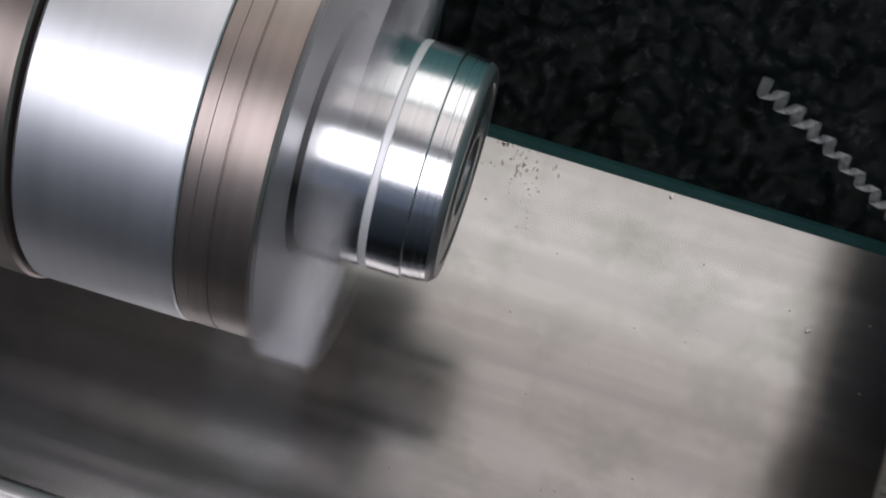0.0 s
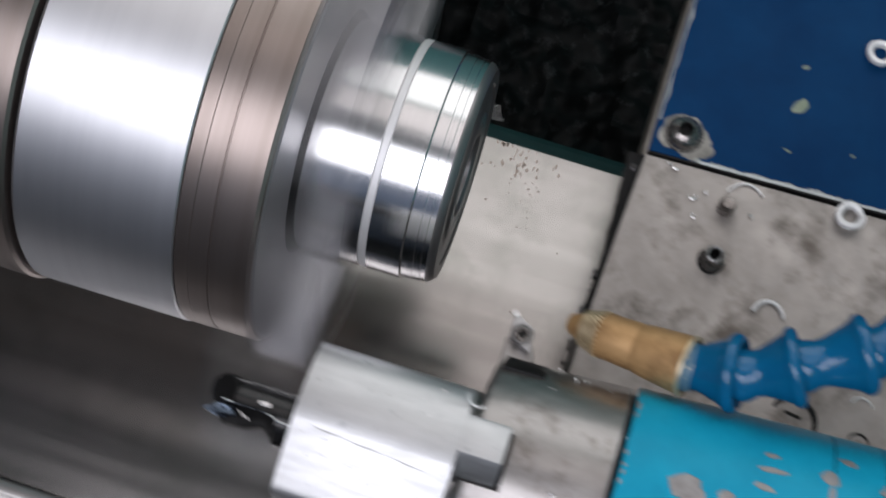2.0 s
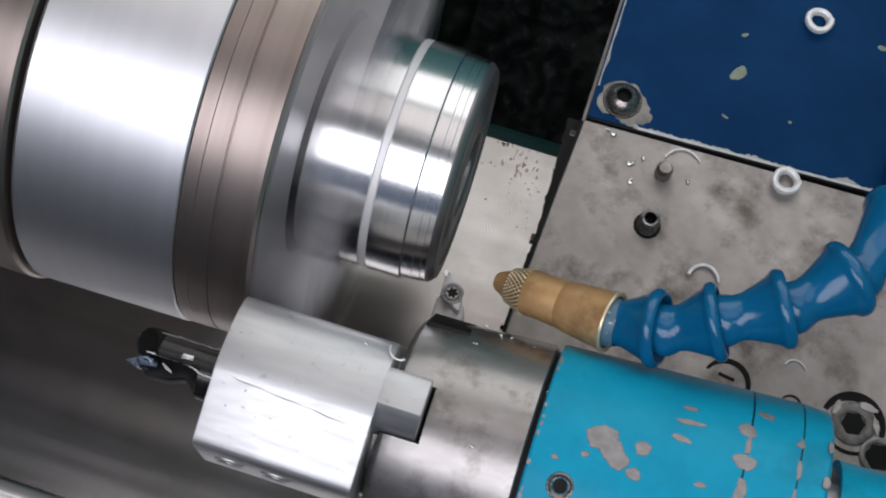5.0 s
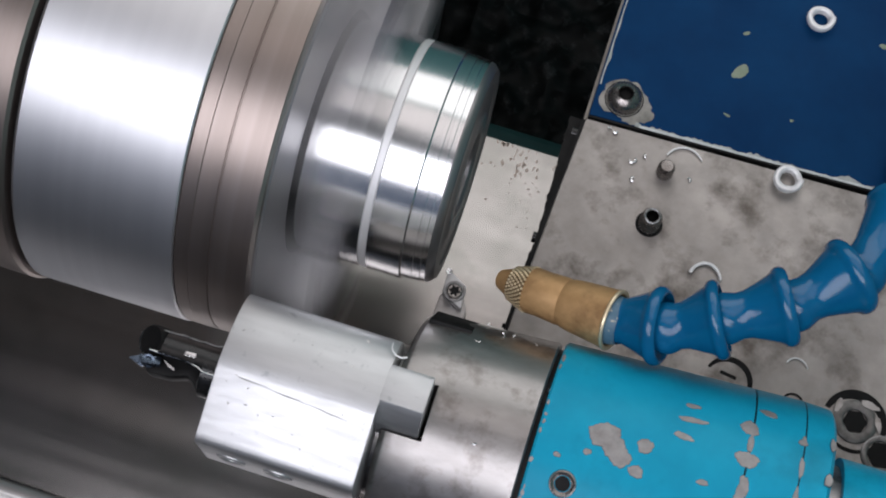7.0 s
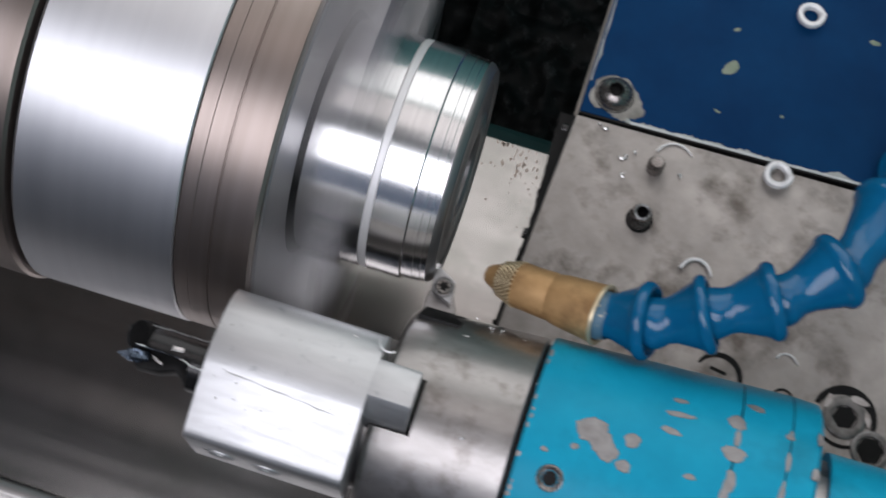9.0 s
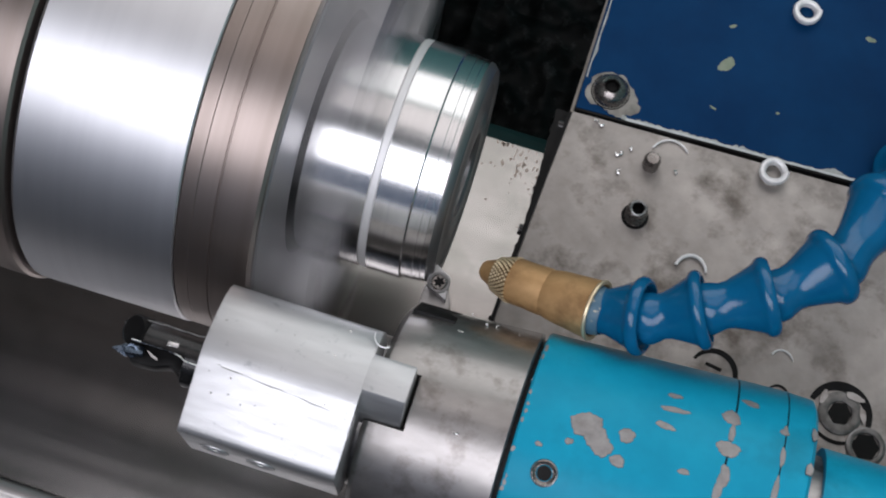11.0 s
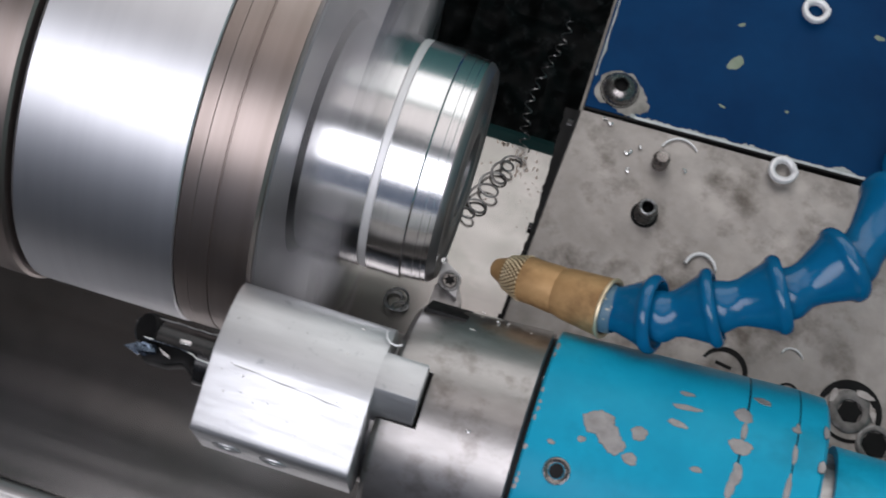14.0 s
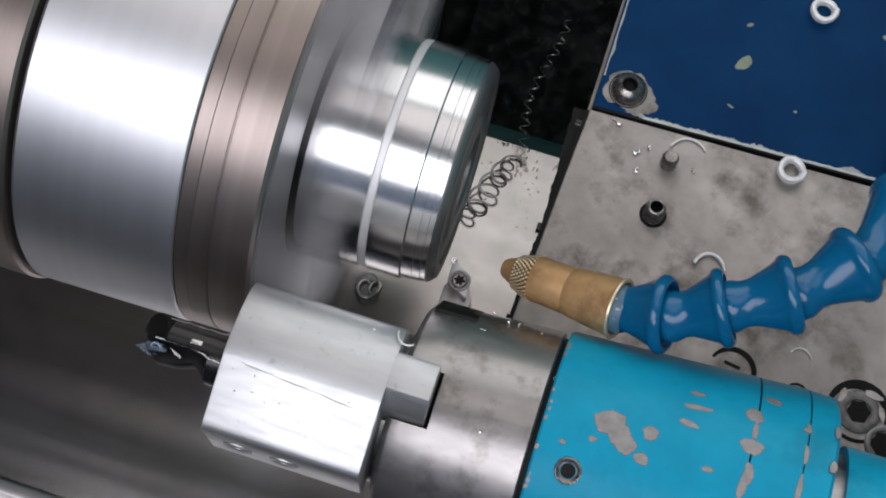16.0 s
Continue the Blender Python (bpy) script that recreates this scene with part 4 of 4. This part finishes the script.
def flying_chip():
    return single("flying_chip", swept(helix((0, -5, 0), (1.5, 5, 1), 3.4, 0.9, 14, 0.3, 12), 0.45, 0.2, 5), CHIP_WHITE, (60, -40, -28), "thin chip thrown off by the work", "metal chip")


setting()
CHUCK, WORK = chuck(), workpiece()
RIDERS = [tool_plate(), driven_tool(), bar_holder(), boring_bar(), insert_tool(), coolant_hose(), *chips_on_slide()]
SPIRAL, NEST, SMALL, TIP, LATE_TIP, FLY = spiral_chip(), nest_chip(), small_nest(), tip_chip(), chip_tangle(), flying_chip()
FLUNG = chip_tangle()

# the slide's way: seconds, mm along the spindle, mm towards the back
SLIDE = [
    (0, 97.05, -19.23), (0.5, 77.1, -15.2), (1, 57.15, -11.23), (1.5, 37.3, -7.24), (2, 17.29, -3.23), (2.4, 3.1, -0.6), (2.5, 1.52, -0.31),
    (2.6, 1.43, -0.07), (2.7, 1.49, 0.06), (2.8, 0.86, 0.07), (2.9, 0.1, 0.14), (3, -1.11, -0.04), (3.2, -2.55, -0.19), (3.3, -2.64, -0.22),
    (3.4, -2.13, -0.16), (3.5, 0.16, -0.06), (3.7, 1.37, 0.12), (3.8, 1.53, 0.28), (3.9, 0.9, 0.29), (4, -0.12, 0.17), (4.2, -1.78, 0.06),
    (4.35, -2.41, 0.07), (4.9, 1.55, 0.61), (5.45, -2.5, 0.36), (6.05, 1.61, 0.73), (6.3, -0.86, 0.89), (6.4, -1.72, 0.93), (6.6, -2.52, 0.78),
    (6.8, -0.44, 0.92), (7, 1.5, 1.12), (7.1, 1.57, 1.25), (7.2, 1.47, 1.22), (7.3, 0.26, 1.04), (7.5, -1.84, 1), (7.7, -2.54, 0.87),
    (7.9, -0.94, 1.18), (8.1, 1.5, 1.12), (8.3, 1.39, 1.51), (8.5, -0.73, 1.36), (8.7, -2.44, 1.23), (8.9, -2.37, 1.36), (9.1, 1, 1.39),
    (9.3, 1.68, 1.6), (9.85, -2.43, 1.55), (10.4, 1.62, 1.8), (10.95, -2.32, 1.91), (11.3, 1.08, 2.05), (11.5, 1.68, 2.14), (11.7, 0.94, 2.32),
    (12, -2.08, 2.52), (12.2, -1.86, 2.48), (12.5, 1.6, 2.43), (12.7, 1.08, 2.58), (13, -1.15, 2.61), (13.1, -2.3, 2.55), (13.3, -2.2, 2.59),
    (13.5, 0.32, 2.65), (13.7, 1.51, 2.93), (13.9, 0.87, 2.94), (14.1, -1.26, 3), (14.3, -2.48, 2.82), (14.4, -2.39, 2.85), (14.6, 0.68, 2.88),
    (14.8, 1.45, 3.13), (15, 1.07, 3.33), (15.2, -1.19, 3.45), (15.4, -2.63, 3.3), (15.6, -1.28, 3.42), (15.8, 1.61, 3.29), (16, 1.79, 3.61),
]


def motions():
    for ob in RIDERS:
        home = ob.matrix_basis.copy()
        walk(ob, [(t, Matrix.Translation((x * MM, y * MM, 0)) @ home) for t, x, y in SLIDE])
    for ob in (CHUCK, WORK):
        home = ob.matrix_basis.copy()
        walk(ob, [(k / 30, home @ Matrix.Rotation(radians(80 * k), 4, "X")) for k in range(481)])
    def fly(ob, rows):
        walk(ob, [(t, pose(x * MM, y * MM, z * MM, rx, ry, rz)) for t, x, y, z, rx, ry, rz in rows])

    fly(SPIRAL, ((0.0, 73.9, 60.2, -38, 0, 0, -12), (0.5, 33.6, 57.4, -38, 0, 0, 0), (1.0, 6.7, 52.8, -38, 0, 0, 0), (1.5, -11.2, 53.2, -38, 0, 0, 0),
                 (1.8, -29.8, 52, -39, 0, 0, 3), (2.2, -62, 52, -44, 0, 0, 0), (2.6, -100, 56, -48, 0, 0, 0), (16.0, -100, 56, -48, 0, 0, 0)))
    # it lies in the tray behind, is whipped up, and settles on the cover
    fly(NEST, ((0.0, 24, 300, -236, 0, 0, 0), (12.9, 24, 300, -236, 0, 0, 0), (13.1, 20, 120, -60, 0, 20, 20), (13.3, 22, 26, -40, 30, 10, 16), (13.4, 18, 36, -70, 15, 5, 8),
               (13.5, 15, 36, -92, 0, 0, 0), (13.7, 13.7, 41.0, -105, 0, 0, 0), (14.6, 13.7, 41.0, -105, 0, 0, 0), (15.1, 13.3, 41.2, -105, 0, 0, 2), (16.0, 13.8, 41.0, -105, 0, 0, 1)))
    fly(SMALL, ((0.0, 293.4, -116.1, -105, 0, 0, 0), (13.2, 293.4, -116.1, -105, 0, 0, 0), (13.35, 60, -40, -93, 0, 0, 0), (13.7, -0.6, -2.5, -105, 0, 0, 20), (14.8, -0.6, -2.5, -105, 0, 0, 20), (15.1, -9.6, -0.8, -105, 0, 0, 70), (16.0, -9.4, -0.8, -105, 0, 0, 70)))
    # it lies on the cover, comes up at the point, and is thrown off
    fly(TIP, ((0.0, 250, -112, -104.6, 0, 0, 0), (11.6, 250, -112, -104.6, 0, 0, 0), (11.75, 150, -70, -80, 0, 0, -20), (11.9, 34, -30, -20, 0, 0, -40), (12, 14.2, -26.9, 9.0, 0, 0, -30), (12.2, 13.2, -26.9, 8.5, 0, 0, 0), (12.5, 15.2, -25.9, 8.5, 0, 0, 0), (12.8, 14.6, -25.5, 8.5, 0, 0, 0),
              (13.0, 15, -20, 3, 60, 30, 40), (13.2, 24, 40, -20, 120, 60, 80), (13.6, 26, 300, -236, 160, 60, 90), (16.0, 26, 300, -236, 160, 60, 90)))
    # loops whirled round at the cutting point, then thrown off
    whirl = [(15.17 + k / 30, 13.0 + 0.9 * math.sin(2.1 * k), -23.8 + 0.8 * math.sin(1.3 * k), 9.0, 55 * k, 20 * math.sin(0.9 * k), 25 * math.sin(0.7 * k)) for k in range(15)]
    fly(LATE_TIP, [(0.0, 238, -112, -104.6, 0, 0, 0), (15.0, 238, -112, -104.6, 0, 0, 0), (15.1, 60, -36, 10, 0, 0, -10)] + whirl
        + [(15.75, 24, -4, 14, 800, 30, 40), (15.88, 26, 70, -10, 840, 40, 60), (16.0, 26, 300, -236, 870, 60, 90)])
    fly(FLUNG, ((0.0, 226, -112, -104.6, 0, 0, 0), (13.9, 226, -112, -104.6, 0, 0, 0), (14.0, 70, -50, 14, 0, 0, -10), (14.06, 16, -24, 10, 30, 0, 0), (14.1, 13, -24, 10, 90, 0, 10), (14.14, 12, -25, 11, 150, 0, 20),
                (14.17, 8, -34, 17, 200, 0, 30), (14.2, 2, -43, 22, 260, 0, 40), (14.24, -8, -45, 24, 320, 0, 50), (14.4, -110, -60, 10, 380, 0, 60), (14.6, -240, -96, -98, 420, 0, 60), (16.0, -240, -96, -98, 420, 0, 60)))
    fly(FLY, ((0.0, 262, -112, -104.3, 0, 0, 0), (11.5, 262, -112, -104.3, 0, 0, 0), (11.8, 60, -44, -26, 0, 0, 0), (11.9, 10, -44, 30, 0, 0, 0), (12.0, -17, -38, 40, 40, 0, 20), (12.1, -60, -30, 60, 80, 0, 30), (12.3, -250, -90, -98, 120, 0, 30),
              (16.0, -250, -90, -98, 120, 0, 30)))


motions()
